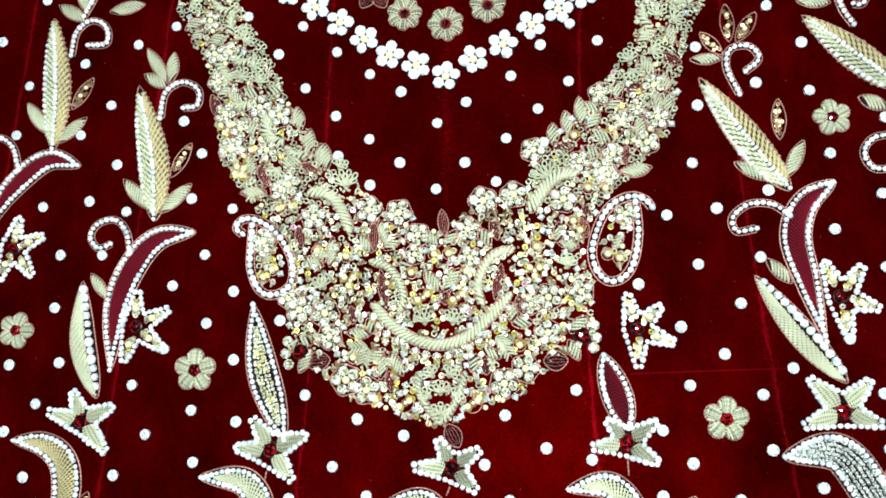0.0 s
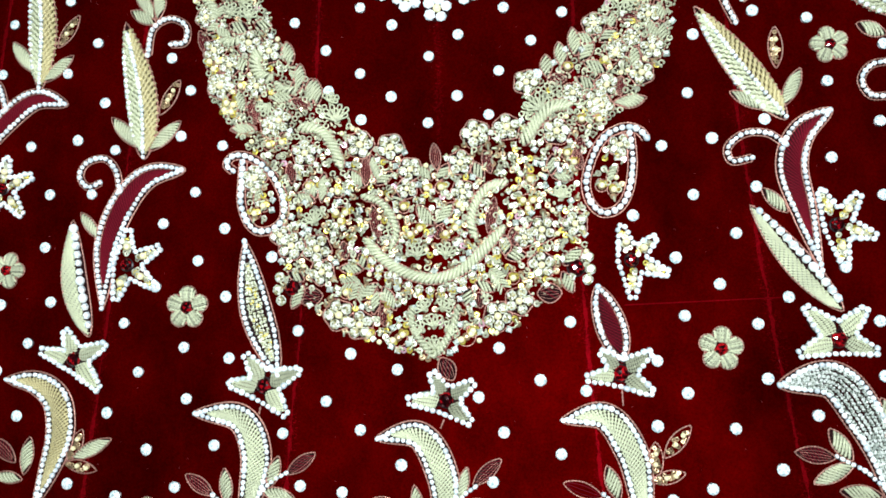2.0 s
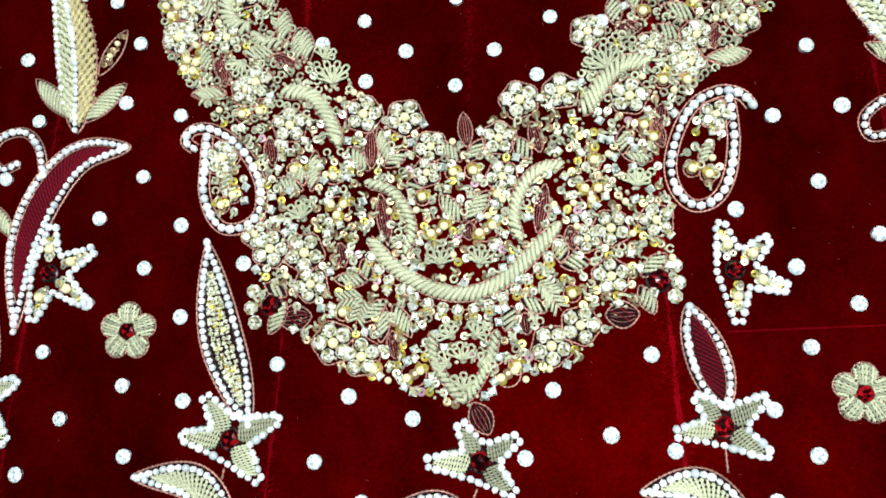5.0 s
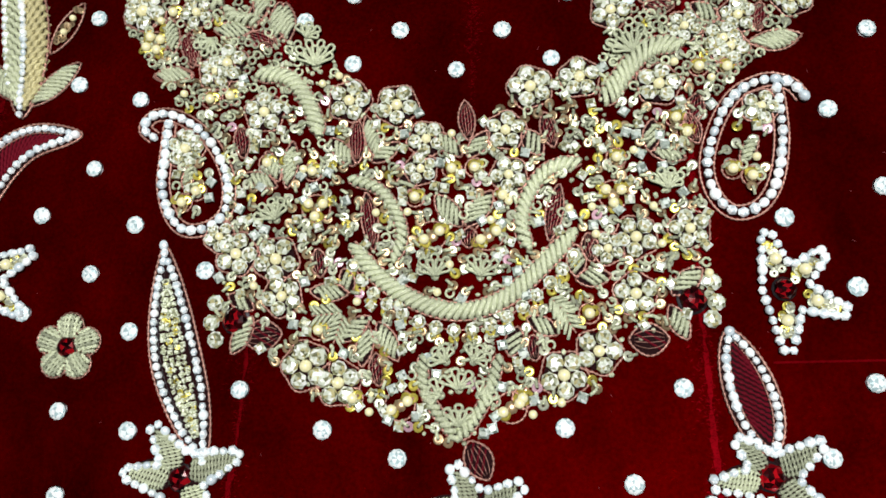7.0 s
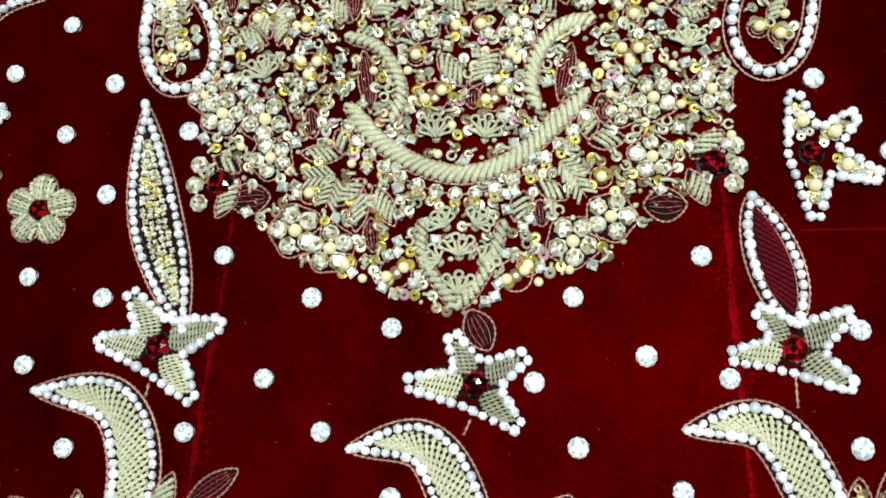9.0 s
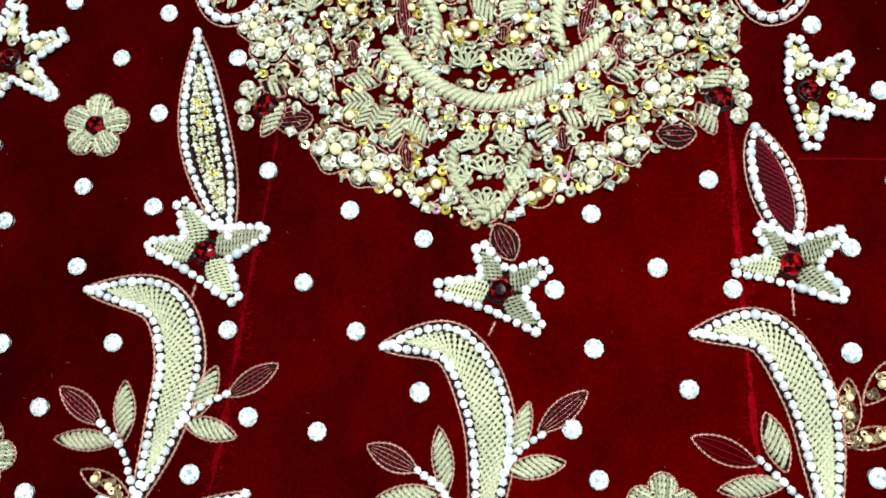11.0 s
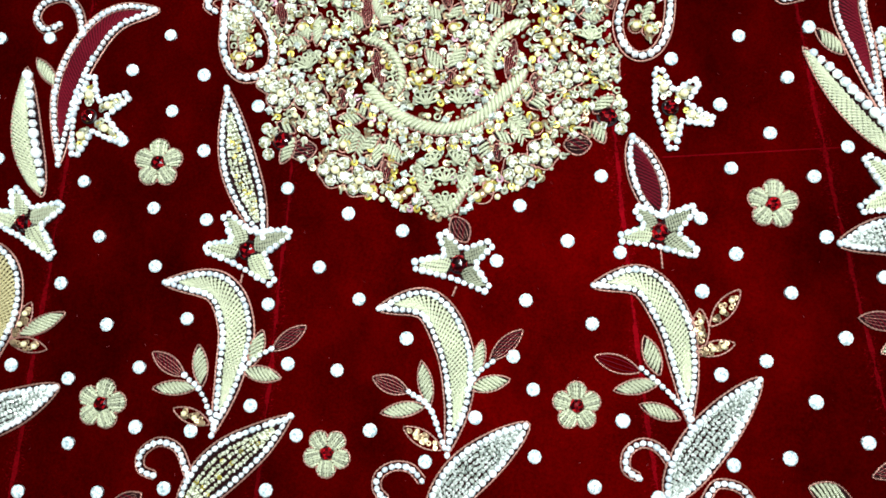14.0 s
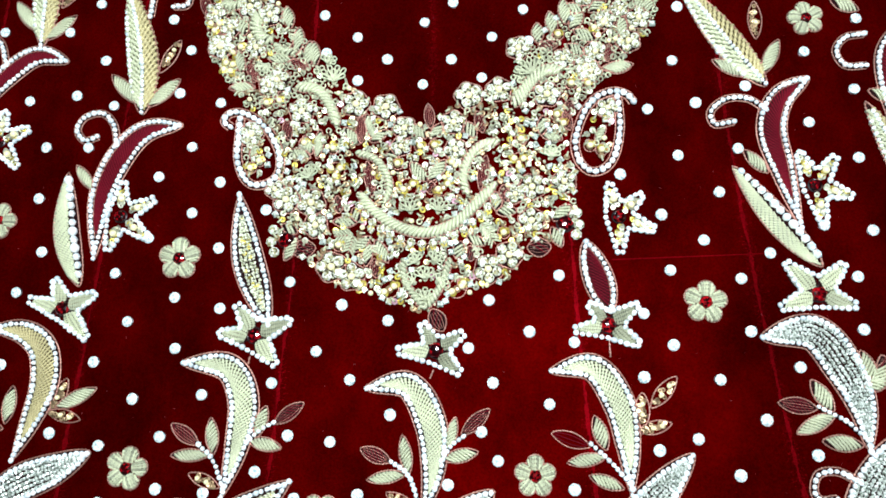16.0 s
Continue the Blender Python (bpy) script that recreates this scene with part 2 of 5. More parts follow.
unit = Shape()
dome(unit, 0, 0, 0, 1000, 1000, 1000, 0, 10, 4)
bead_mesh = unit.mesh("bead", BEAD)
unit = Shape()
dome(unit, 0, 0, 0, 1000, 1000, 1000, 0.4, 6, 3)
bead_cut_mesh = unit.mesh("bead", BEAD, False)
unit = Shape()
dome(unit, 0, 0, 0, 1000, 1000, 1000, 0, 12, 5)
pearl_mesh = unit.mesh("pearl", PEARL)


def beads_on(parent, rows, name="bead", mesh=None):
    """One object for each bead, all on the same few meshes."""
    for x, y, z, rx, ry, rz, turn in rows:
        ob = new(name, mesh or (bead_mesh if rng.random() < 0.25 else bead_cut_mesh))
        ob.parent, ob.location = parent, (x * MM, y * MM, z * MM)
        ob.scale, ob.rotation_euler = (rx * MM, ry * MM, rz * MM), (rng.uniform(-.3, .3), rng.uniform(-.3, .3), turn)


def cord(shape, path, radius=0.42, z=0.35, closed=False):
    pts = even(path, radius * 2.1)
    if closed:
        pts = pts[:-1]
    tube(shape, [(p.x, p.y, z + rng.uniform(-.08, .08)) for p in pts], radius, 5, 0.42, closed)


def pad(shape, left, right, half, high, inset=0.0):
    """The raised ground of a leaf."""
    rows = []
    for a, b, h in list(zip(left, right, half))[::3]:
        c, hh = (a + b) / 2, max(h - inset, 0.02)
        d = (a - b).normalized() if h > 0.01 else Vector((0, 1))
        rows.append([(c.x + d.x * hh * k, c.y + d.y * hh * k, high * min(1, hh / 2) * (1 - k * k) + 0.08) for k in (-1, -0.5, 0, 0.5, 1)])
    m = len(rows)
    shape.add([v for r in rows for v in r], [(i * 5 + j, i * 5 + j + 1, i * 5 + j + 6, i * 5 + j + 5) for i in range(m - 1) for j in range(4)])


def stitches(shape, left, right, half, slant, pitch, radius, high, inset, knots=6, swell=0.0):
    """Coils laid side by side across a leaf, at a slant."""
    n = len(left)
    run = []
    step = max(1, round(pitch / 0.5))
    lag = round(slant / 0.5)
    for i in range(0, n, step):
        ia, ib = min(i + lag, n - 1), i
        if half[ia] <= inset + 0.25 or half[ib] <= inset + 0.25:
            continue
        ma, mb = (left[ia] + right[ia]) / 2, (left[ib] + right[ib]) / 2
        a = ma + (left[ia] - ma) * ((half[ia] - inset) / half[ia])
        b = mb + (right[ib] - mb) * ((half[ib] - inset) / half[ib])
        pts = []
        for k in range(knots):
            t = k / (knots - 1)
            p = a.lerp(b, t)
            lift = high * max(4 * t * (1 - t), 0.0) ** 0.6
            pts.append((p.x, p.y, 0.3 + lift * min(1, half[ib] / 2 + 0.3)))
        pts[0], pts[-1] = (*pts[0][:2], 0.12), (*pts[-1][:2], 0.12)
        run += [(*pts[0][:2], -0.9), *pts, (*pts[-1][:2], -0.9)]
    if run:
        tube(shape, run, radius, 5, swell)


def sequins(shape, left, right, half, inset, size, count):
    n = len(left)
    for _ in range(count):
        i = rng.randrange(n)
        h = half[i] - inset - size * 0.3
        if h <= 0:
            continue
        c = (left[i] + right[i]) / 2
        d = (left[i] - right[i]).normalized()
        k = rng.uniform(-1, 1) * h
        ring(shape, c.x + d.x * k, c.y + d.y * k, 0.7 + rng.uniform(0, 0.7), size / 2, size * 0.14, rng.uniform(-.5, .5), rng.uniform(0, 6.3), 8)


# ---- the setting ----
def box(shape, x0, y0, z0, x1, y1, z1):
    v = [(x, y, z) for z in (z0, z1) for y in (y0, y1) for x in (x0, x1)]
    shape.add(v, [(0, 2, 3, 1), (4, 5, 7, 6), (0, 1, 5, 4), (2, 6, 7, 3), (0, 4, 6, 2), (1, 3, 7, 5)])


def setting(name, mat, label, *sizes):
    s = Shape()
    box(s, *sizes)
    return tagged(new(name, s.mesh(name, mat, False)), label, kind="structure")


setting("floor", PLASTER, "plain grey floor under the table", -1600, -1600, -790, 1600, 1600, -750)
setting("wall_north", PLASTER, "plain plaster wall behind the table", -1600, 1600, -790, 1600, 1700, 1750)
setting("wall_south", PLASTER, "plain plaster wall behind the table", -1600, -1700, -790, 1600, -1600, 1750)
setting("wall_east", PLASTER, "plain plaster wall beside the table", 1600, -1700, -790, 1700, 1700, 1750)
setting("wall_west", PLASTER, "plain plaster wall beside the table", -1700, -1700, -790, -1600, 1700, 1750)
setting("ceiling", PLASTER, "plain plaster ceiling", -1700, -1700, 1754, 1700, 1700, 1800)

table = tagged(new("table"), "plain dark wooden table under the spread dress", "table")
table.location = (0, 0, -0.75)
top = Shape(); box(top, -420, -420, 716, 420, 400, 746)
part("tabletop", top, WOOD, table)
leg = Shape(); box(leg, -30, -30, 2, 30, 30, 715)
leg_mesh = leg.mesh("leg", WOOD, False)
for x, y in ((-380, -380), (380, -380), (380, 360), (-380, 360)):
    ob = new("leg", leg_mesh)
    ob.parent, ob.location = table, (x * MM, y * MM, 0)


# ---- the dress: velvet panels between seams ----
dress = tagged(new("dress"), "dark red velvet dress with gold and crystal embroidery, lying flat", "dress")


def seam_x(line, y):
    """Where a seam runs at the height y: x at the top, x at the bottom, and a bow."""
    top_y, bottom_y, x_top, x_bottom, bow = line
    t = (top_y - y) / (top_y - bottom_y)
    return x_top + (x_bottom - x_top) * t + bow * 4 * t * (1 - t)


def ground_z(x, y):
    return -0.30 + 0.25 * noise.noise(Vector((x / 60, y / 90, 0.3)))


def velvet_panel(a, b, y0, y1):
    """One cut of velvet; its edges dip into the seams on both sides."""
    s = Shape()
    nx, ny = 26, 90
    for j in range(ny + 1):
        y = y1 + (y0 - y1) * j / ny
        xa, xb = a(y), b(y)
        for i in range(nx + 1):
            t = i / nx
            t = 0.5 - 0.5 * math.cos(math.pi * t)
            edge = min(t, 1 - t) * (xb - xa)
            s.v.append((xa + (xb - xa) * t, y, ground_z(xa + (xb - xa) * t, y) - 0.55 * math.exp(-edge / 0.8)))
    s.f.extend([(j * (nx + 1) + i, (j + 1) * (nx + 1) + i, (j + 1) * (nx + 1) + i + 1, j * (nx + 1) + i + 1) for j in range(ny) for i in range(nx)])
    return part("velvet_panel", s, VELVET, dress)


def tuft(s, x, y):
    """A lick of brushed-up pile, a fraction of a millimetre thick."""
    a, k, w = rng.gauss(0, 0.5), rng.uniform(0.35, 0.9), rng.uniform(0.08, 0.17)
    ux, uy, z = math.cos(a) * k, math.sin(a) * k, ground_z(x, y) + 0.03
    s.add([(x - ux, y - uy, z - 0.08), (x + uy * w / k, y - ux * w / k, z + 0.05), (x + ux, y + uy, z - 0.04), (x - uy * w / k, y + ux * w / k, z + 0.05), (x, y, z + 0.16)],
          [(0, 1, 4), (1, 2, 4), (2, 3, 4), (3, 0, 4)])


def seam_ridge(line, y0, y1):
    """The crushed pile along a seam: a low ragged welt."""
    s = Shape()
    n = 420
    for i in range(n + 1):
        y = y1 + (y0 - y1) * i / n
        x = seam_x(line, y)
        drift = 0.8 * noise.noise(Vector((x / 9, y / 22, 4)))
        for k, up in ((-1, -0.30), (-0.4, -0.04), (0, -0.16), (0.4, -0.04), (1, -0.30)):
            w = max(0.15, 0.8 + 1.2 * noise.noise(Vector((x, y / 15, 0))) + 1.0 * noise.noise(Vector((k * 3, y / 4, x))) + rng.uniform(-.35, .35))
            s.v.append((x + k * w + drift, y, ground_z(x, y) + up + rng.uniform(-.08, .08)))
    s.f.extend([(j * 5 + i, j * 5 + 5 + i, j * 5 + 6 + i, j * 5 + 1 + i) for j in range(n) for i in range(4)])
    for _ in range(round((y1 - y0) * 9)):
        y = rng.uniform(y0, y1)
        x = seam_x(line, y)
        k = 0.35 + 1.3 * max(0.0, noise.noise(Vector((x / 9, y / 18, 7))) + 0.45)
        if rng.random() < k:
            tuft(s, x + rng.gauss(0, 1.5 * k), y)
    return part("seam", s, SEAM, dress, "crushed brighter red velvet seam")


# ---- kinds of embroidery ----
busy = []


def hold(path, r):
    """Keeps loose filling away from a piece of needlework."""
    busy.extend((p[0], p[1], r) for p in path)

def leaf(base, tip, width, style="gold", bow=0.0, parent=None):
    """A small satin leaf with a twisted outline."""
    b, t = Vector(base), Vector(tip)
    d = t - b
    mid = b.lerp(t, 0.5) + Vector((-d.y, d.x)) * bow
    m, left, right, half = blade_sides((b, mid, t), width, 0.5)
    hold(m[::3], width * 0.36)
    kinds = {"gold": ("gold_leaf", GOLD, "pale gold coiled leaf with copper outline"), "maroon": ("maroon_leaf", MAROON, "maroon satin leaf with copper outline"),
             "pearl": ("pearl_leaf", TSEQUIN, "leaf of brown gold sequins and pearls with copper outline"), "bare": ("bare_leaf", MAROON, "bare velvet leaf with copper outline")}
    name, mat, label = kinds[style]
    s = Shape()
    if style in ("gold", "maroon"):
        stitches(s, right, left, half, width * 0.75, 1.5, 0.66 if style == "gold" else 0.38, 0.75 if style == "gold" else 0.4, 0.45, 9, 0.16)
    elif style == "pearl":
        for k in range(16):
            i = rng.randrange(len(m) // 7, len(m) * 6 // 7)
            p = m[i] + (left[i] - m[i]) * rng.uniform(-0.55, 0.55)
            ring(s, p.x, p.y, 0.5 + rng.uniform(0, .4), 1.1, 0.35, rng.uniform(-.4, .4), rng.uniform(0, 6), 8)
    else:
        for k in range(3):
            q = [(p + (l - p) * (k - 1) * 0.55) for p, l in zip(m, left)]
            cord(s, q[3:-3], 0.22, 0.25)
    ob = part(name, s, mat, parent or dress, label)
    under = Shape()
    pad(under, left, right, half, 0.3, 0.2)
    if style in ("gold", "maroon"):
        part("ground", under, GROUND, ob)
    edge = Shape()
    cord(edge, left + right[::-1], 0.36, 0.3)
    if style == "maroon":
        for k in (-0.55, -0.18, 0.18, 0.55):
            q = [p + (l - p) * k for p, l, h in zip(m, left, half) if h > width * 0.2]
            tube(edge, [(p.x, p.y, 0.85 + 0.12 * (i % 2)) for i, p in enumerate(q[::2])], 0.13, 4)
    part("outline", edge, COPPER, ob) if parent is None else None
    if style == "pearl" and parent is None:
        beads_on(ob, [(m[int(len(m) * f)].x, m[int(len(m) * f)].y, 0.9, 1.15, 1.15, 1.15, 0) for f in (0.42, 0.68)], "pearl", pearl_mesh)
    return ob


def bugle_leaf(base, tip, width):
    """An open leaf: pairs of gold bugle beads set like a chevron."""
    b, t = Vector(base), Vector(tip)
    d = t - b
    side = Vector((-d.y, d.x)).normalized() * width * 0.5
    hold([b.lerp(t, k / 4) for k in range(5)], width * 0.4)
    spine = Shape()
    cord(spine, [b, b.lerp(t, 0.5), t], 0.3, 0.4)
    ob = part("bugle_leaf", spine, COPPER, dress, "open leaf of paired gold bugle beads")
    for k in range(5):
        for sign in (-1, 1):
            s = Shape()
            p, q = b + d * (k / 5.5), b + d * (k / 5.5 + 0.30) + side * sign
            tube(s, [(p.x, p.y, 0.6), (*p.lerp(q, 0.5), 1.1), (q.x, q.y, 0.8)], 0.52, 6)
            part("bugle", s, GOLD, ob)
    return ob


def blade(points, width, style, fat=0.5, bead=2.9):
    """A large leaf or sickle edged with a row of beads."""
    m, left, right, half = blade_sides(points, width, fat, {"maroon": 0.55, "silver": 0.6, "gold": 0.62, "yellow": 0.62}.get(style, 0.75))
    hold(m[::4], width * 0.5)
    kinds = {
        "gold": ("beaded_gold_leaf", GOLD, "curved pale gold leaf edged with white crystal beads"),
        "yellow": ("beaded_gold_leaf", YELLOW, "curved yellow gold leaf edged with white crystal beads"),
        "maroon": ("beaded_maroon_leaf", MAROON, "curved maroon satin leaf edged with white crystal beads"),
        "silver": ("beaded_silver_leaf", SILVER, "broad leaf filled with rows of silver beads, edged white"),
        "coil": ("beaded_gold_leaf", LIME, "slim leaf filled with small pale gold stones, edged with white beads"),
        "half": ("half_beaded_leaf", GOLD, "slim leaf, one half pale gold satin, other half white beads"),
        "wheat": ("wheat_leaf", YELLOW, "feathered leaf of gold and silver beads with copper outline")}
    name, mat, label = kinds[style]
    s, beads, line, under = Shape(), [], Shape(), Shape()
    inset = bead * 1.05
    pad(under, left, right, half, 0.5, 0.3)
    if style in ("gold", "yellow"):
        stitches(s, right, left, half, width * 0.42, 1.5, 0.66, 0.8, inset * 1.03, 13, 0.42)
    elif style == "maroon":
        stitches(s, left, right, half, width * 0.45, 1.5, 0.50, 0.4, inset * 1.15, 10, 0.35)
    elif style == "silver":
        count = max(2, round((width - 2 * inset) / 1.9))
        for row in range(count):
            k = (row + 0.5) / count * 2 - 1
            q = [p + (l - p) * ((h - inset * 0.8) / h * k) for p, l, h in zip(m, left, half) if h > inset + 0.3]
            for p in even(q, 1.7) if len(q) > 4 else ():
                u = rng.uniform(0.98, 1.22)
                dome(s, p.x + rng.uniform(-.2, .2), p.y + rng.uniform(-.2, .2), 0.7, u * 1.1, u * 0.85, u * 0.8, rng.uniform(0, 3), 6, 2)
    elif style == "coil":
        for row in (-0.75, -0.25, 0.25, 0.75):
            q = [p + (l - p) * ((h - inset * 1.35) / h * row) for p, l, h in zip(m, left, half) if h > inset * 1.35 + 0.5]
            for p in even(q, 1.75) if len(q) > 4 else ():
                square_stone(s, p.x + rng.uniform(-.3, .3), p.y + rng.uniform(-.3, .3), 0.5, rng.uniform(1.2, 1.7), rng.uniform(0, 3), 1.1)
        glints = Shape()
        sequins(glints, left, right, half, inset * 1.3, 1.9, 26)
    elif style == "half":
        inner_edge = [p + (r - p) * 0.2 for p, r in zip(m, right)]
        stitches(s, left, inner_edge, [h * 0.6 for h in half], width * 0.5, 1.5, 0.66, 0.9, 0.15, 11, 0.42)
    elif style == "wheat":
        stitches(s, right, m, [h * 0.5 for h in half], width * 0.5, 3.0, 1.0, 0.6, 0.1, 9, 0.4)
        pale = Shape()
        stitches(pale, left, m, [h * 0.5 for h in half], width * 0.5, 3.0, 1.0, 0.6, 0.1, 9, 0.4)
    ob = part(name, s, mat, dress, label, style not in ("silver", "coil"))
    part("ground", under, GROUND, ob, "dark pad added to blacken the gaps")
    if style == "coil":
        part("sequin", glints, YSEQUIN, ob, "yellow sequins among the coils", kind="stuff")
    if style == "wheat":
        part("pale_half", pale, GOLD, ob, "pale gold slanting coils")
    n = len(m)
    if style in ("half", "wheat"):
        cord(line, left + right[::-1], 0.42, 0.35)
        if style == "half":
            q = [p + (r - p) * 0.56 for p, r in zip(m, right)]
            bead_row(beads, q[n // 10:n * 93 // 100], bead * 1.6, 0.6, 0.15)
        else:
            bead_row(beads, m[2:n * 9 // 10], bead * 0.9, 1.2)
            for i in range(n // 6, n * 5 // 6, 6):
                d = left[i] - m[i]
                p = m[i] + d * 0.86
                q = rng.uniform(0.95, 1.35)
                beads.append((p.x, p.y, 0.9, q * 1.1, q, q, math.atan2(d.y, d.x)))
    else:
        k = bead * 0.66
        edge = []
        for p, l, r, h in zip(m, left, right, half):
            edge.append((p + (l - p) * (max(h - k, 0) / h if h else 0), p + (r - p) * (max(h - k, 0) / h if h else 0)))
        rim = [e[0] for e, h in zip(edge, half) if h > k * 0.9]
        rim2 = [e[1] for e, h in zip(edge, half) if h > k * 0.9]
        bead_row(beads, [m[0], *rim, m[-2], *rim2[::-1], m[0]], bead, 0.35, closed=True)
        cord(line, left + right[::-1], 0.40, 0.3)
        inner = Shape()
        q = [p + (l - p) * (max(h - inset * 1.04, 0) / h if h else 0) for p, l, h in zip(m, left, half) if h > inset + 0.4]
        q2 = [p + (l - p) * (max(h - inset * 1.04, 0) / h if h else 0) for p, l, h in zip(m, right, half) if h > inset + 0.4]
        if len(q) > 6:
            cord(inner, q, 0.22, 0.4), cord(inner, q2, 0.22, 0.4)
            part("inner_cord", inner, COPPER if style == "maroon" else DARK, ob, "copper pink cord" if style == "maroon" else "dark metal cord")
    part("outline", line, COPPER, ob, "twisted copper pink cord")
    beads_on(ob, beads)
    return ob


def tendril(points, bead=2.9):
    """A curl of beads between two twisted cords."""
    path = glide(points, 0.4)
    n = len(path)
    line, row = Shape(), []
    bead_row(row, path, bead, 0.35)
    sides = [[], []]
    for i, p in enumerate(path):
        d = (path[min(i + 1, n - 1)] - path[max(i - 1, 0)]).normalized()
        q = Vector((-d.y, d.x)) * bead * 0.60
        sides[0].append(p + q), sides[1].append(p - q)
    cord(line, sides[0] + sides[1][::-1], 0.36, 0.3)
    ob = part("bead_tendril", line, COPPER, dress, "curled tendril of white crystal beads, copper pink outline")
    under = Shape()
    tube(under, [(p.x, p.y, -0.1) for p in path[::3]], bead * 0.36, 5)
    part("ground", under, GROUND, ob)
    beads_on(ob, row)
    return ob


def stem(points, bead=2.6):
    path = glide(points, 0.4)
    under, row = Shape(), []
    bead_row(row, path, bead, 0.4)
    tube(under, [(p.x, p.y, 0.0) for p in path[::3]], bead * 0.4, 5)
    ob = part("bead_stem", under, GROUND, dress, "short stem of white crystal beads")
    beads_on(ob, row)
    return ob


def gem(x, y, r, parent, shade="red"):
    """A faceted round glass gem in a dark cup."""
    s = Shape()
    n = 8
    turn = rng.uniform(0, 1)
    verts = []
    for k, h, o in ((1.0, 0.5, 0), (1.0, 1.1, 0), (0.78, 1.9, 0.5), (0.42, 2.3, 0)):
        verts += [(x + r * k * math.cos(turn + 2 * math.pi * (j + o) / n), y + r * k * math.sin(turn + 2 * math.pi * (j + o) / n), h) for j in range(n)]
    verts.append((x + r * 0.08, y, 2.4))
    faces = []
    for j in range(n):
        q = (j + 1) % n
        faces += [(j, q, n + q, n + j), (n + j, n + q, 2 * n + j), (n + q, 2 * n + q, 2 * n + j), (2 * n + j, 2 * n + q, 3 * n + q), (2 * n + j, 3 * n + q, 3 * n + j), (3 * n + j, 3 * n + q, 4 * n)]
    s.add(verts, faces)
    ob = part("gem", s, GEM if shade == "dark" else BRIGHT_GEM, parent, "faceted dark red glass gem" if shade == "dark" else "faceted bright red glass gem", False)
    cup = Shape()
    dome(cup, x, y, 0.0, r * 1.16, r * 1.16, 0.9, 0, 12, 2, 0.0)
    part("setting", cup, DARK, ob, "dark metal cup")
    return ob


def star(x, y, tips, shade="dark", pearls=False, bead=3.0, notch=0.40):
    """A star of pointed petals, gold or pearls inside and beaded round, with a gem."""
    c = Vector((x, y))
    tips = sorted((Vector(t) for t in tips), key=lambda p: math.atan2(p.y - y, p.x - x))
    ring_pts = []
    for i, t in enumerate(tips):
        u = tips[(i + 1) % len(tips)]
        d = t - c
        side = Vector((-d.y, d.x)).normalized() * bead * 0.55
        ring_pts += [t - side * 0.8 - d * 0.04, t + side * 0.8 - d * 0.04]
        gap = math.acos(max(-1, min(1, (t - c).normalized().dot((u - c).normalized()))))
        mean = ((t - c).normalized() + (u - c).normalized()).normalized()
        if gap >= 2.6:
            away = -sum(((v - c).normalized() for v in tips), Vector((0, 0)))
            ring_pts.append(c + away.normalized() * 6.2)
        elif gap > 1.85:
            flat = (t + u) / 2
            ring_pts.append(c + (flat - c).normalized() * max((flat - c).length, 5.6))
        else:
            ring_pts.append(c + mean * max(5.6, ((t - c).length + (u - c).length) / 2 * notch))
    ring_pts.append(ring_pts[0])
    s, beads, under, glints = Shape(), [], Shape(), Shape()
    for t in tips:
        d = t - c
        m, left, right, half = blade_sides((c + d * 0.10, c + d * 0.48, c + d * 0.92), d.length * 0.46, 0.42)
        pad(under, left, right, half, 0.4, -0.5)
        if not pearls:
            stitches(s, left, right, half, 2.4, 1.0, 0.50, 0.8, 0.2, 10, 0.45)
        else:
            for k in range(16):
                f = rng.uniform(0.25, 0.8)
                ring(s if k % 5 else glints, x + d.x * f + rng.uniform(-1.3, 1.3), y + d.y * f + rng.uniform(-1.3, 1.3), 0.5, 1.3, 0.4, rng.uniform(-.4, .4), rng.uniform(0, 6), 8)
    ob = part("star_flower", s, SEQUIN if pearls else GOLD, dress, "pointed star flower of pearls and sequins edged with white beads" if pearls else "pointed star flower, gold satin petals edged with white beads")
    bead_row(beads, ring_pts, bead, 0.4, closed=True)
    if not pearls:
        part("ground", under, GROUND, ob, "dark pad added to blacken the gaps")
    beads_on(ob, beads)
    if pearls:
        part("sequin", glints, YSEQUIN, ob, "yellow sequins among the pearls", kind="stuff")
        beads_on(ob, [(*c.lerp(t, 0.50), 1.3, 1.75, 1.75, 1.7, 0) for t in tips], "pearl", pearl_mesh)
    gem(x, y, 3.0 if pearls else 3.6, ob, shade)
    return ob


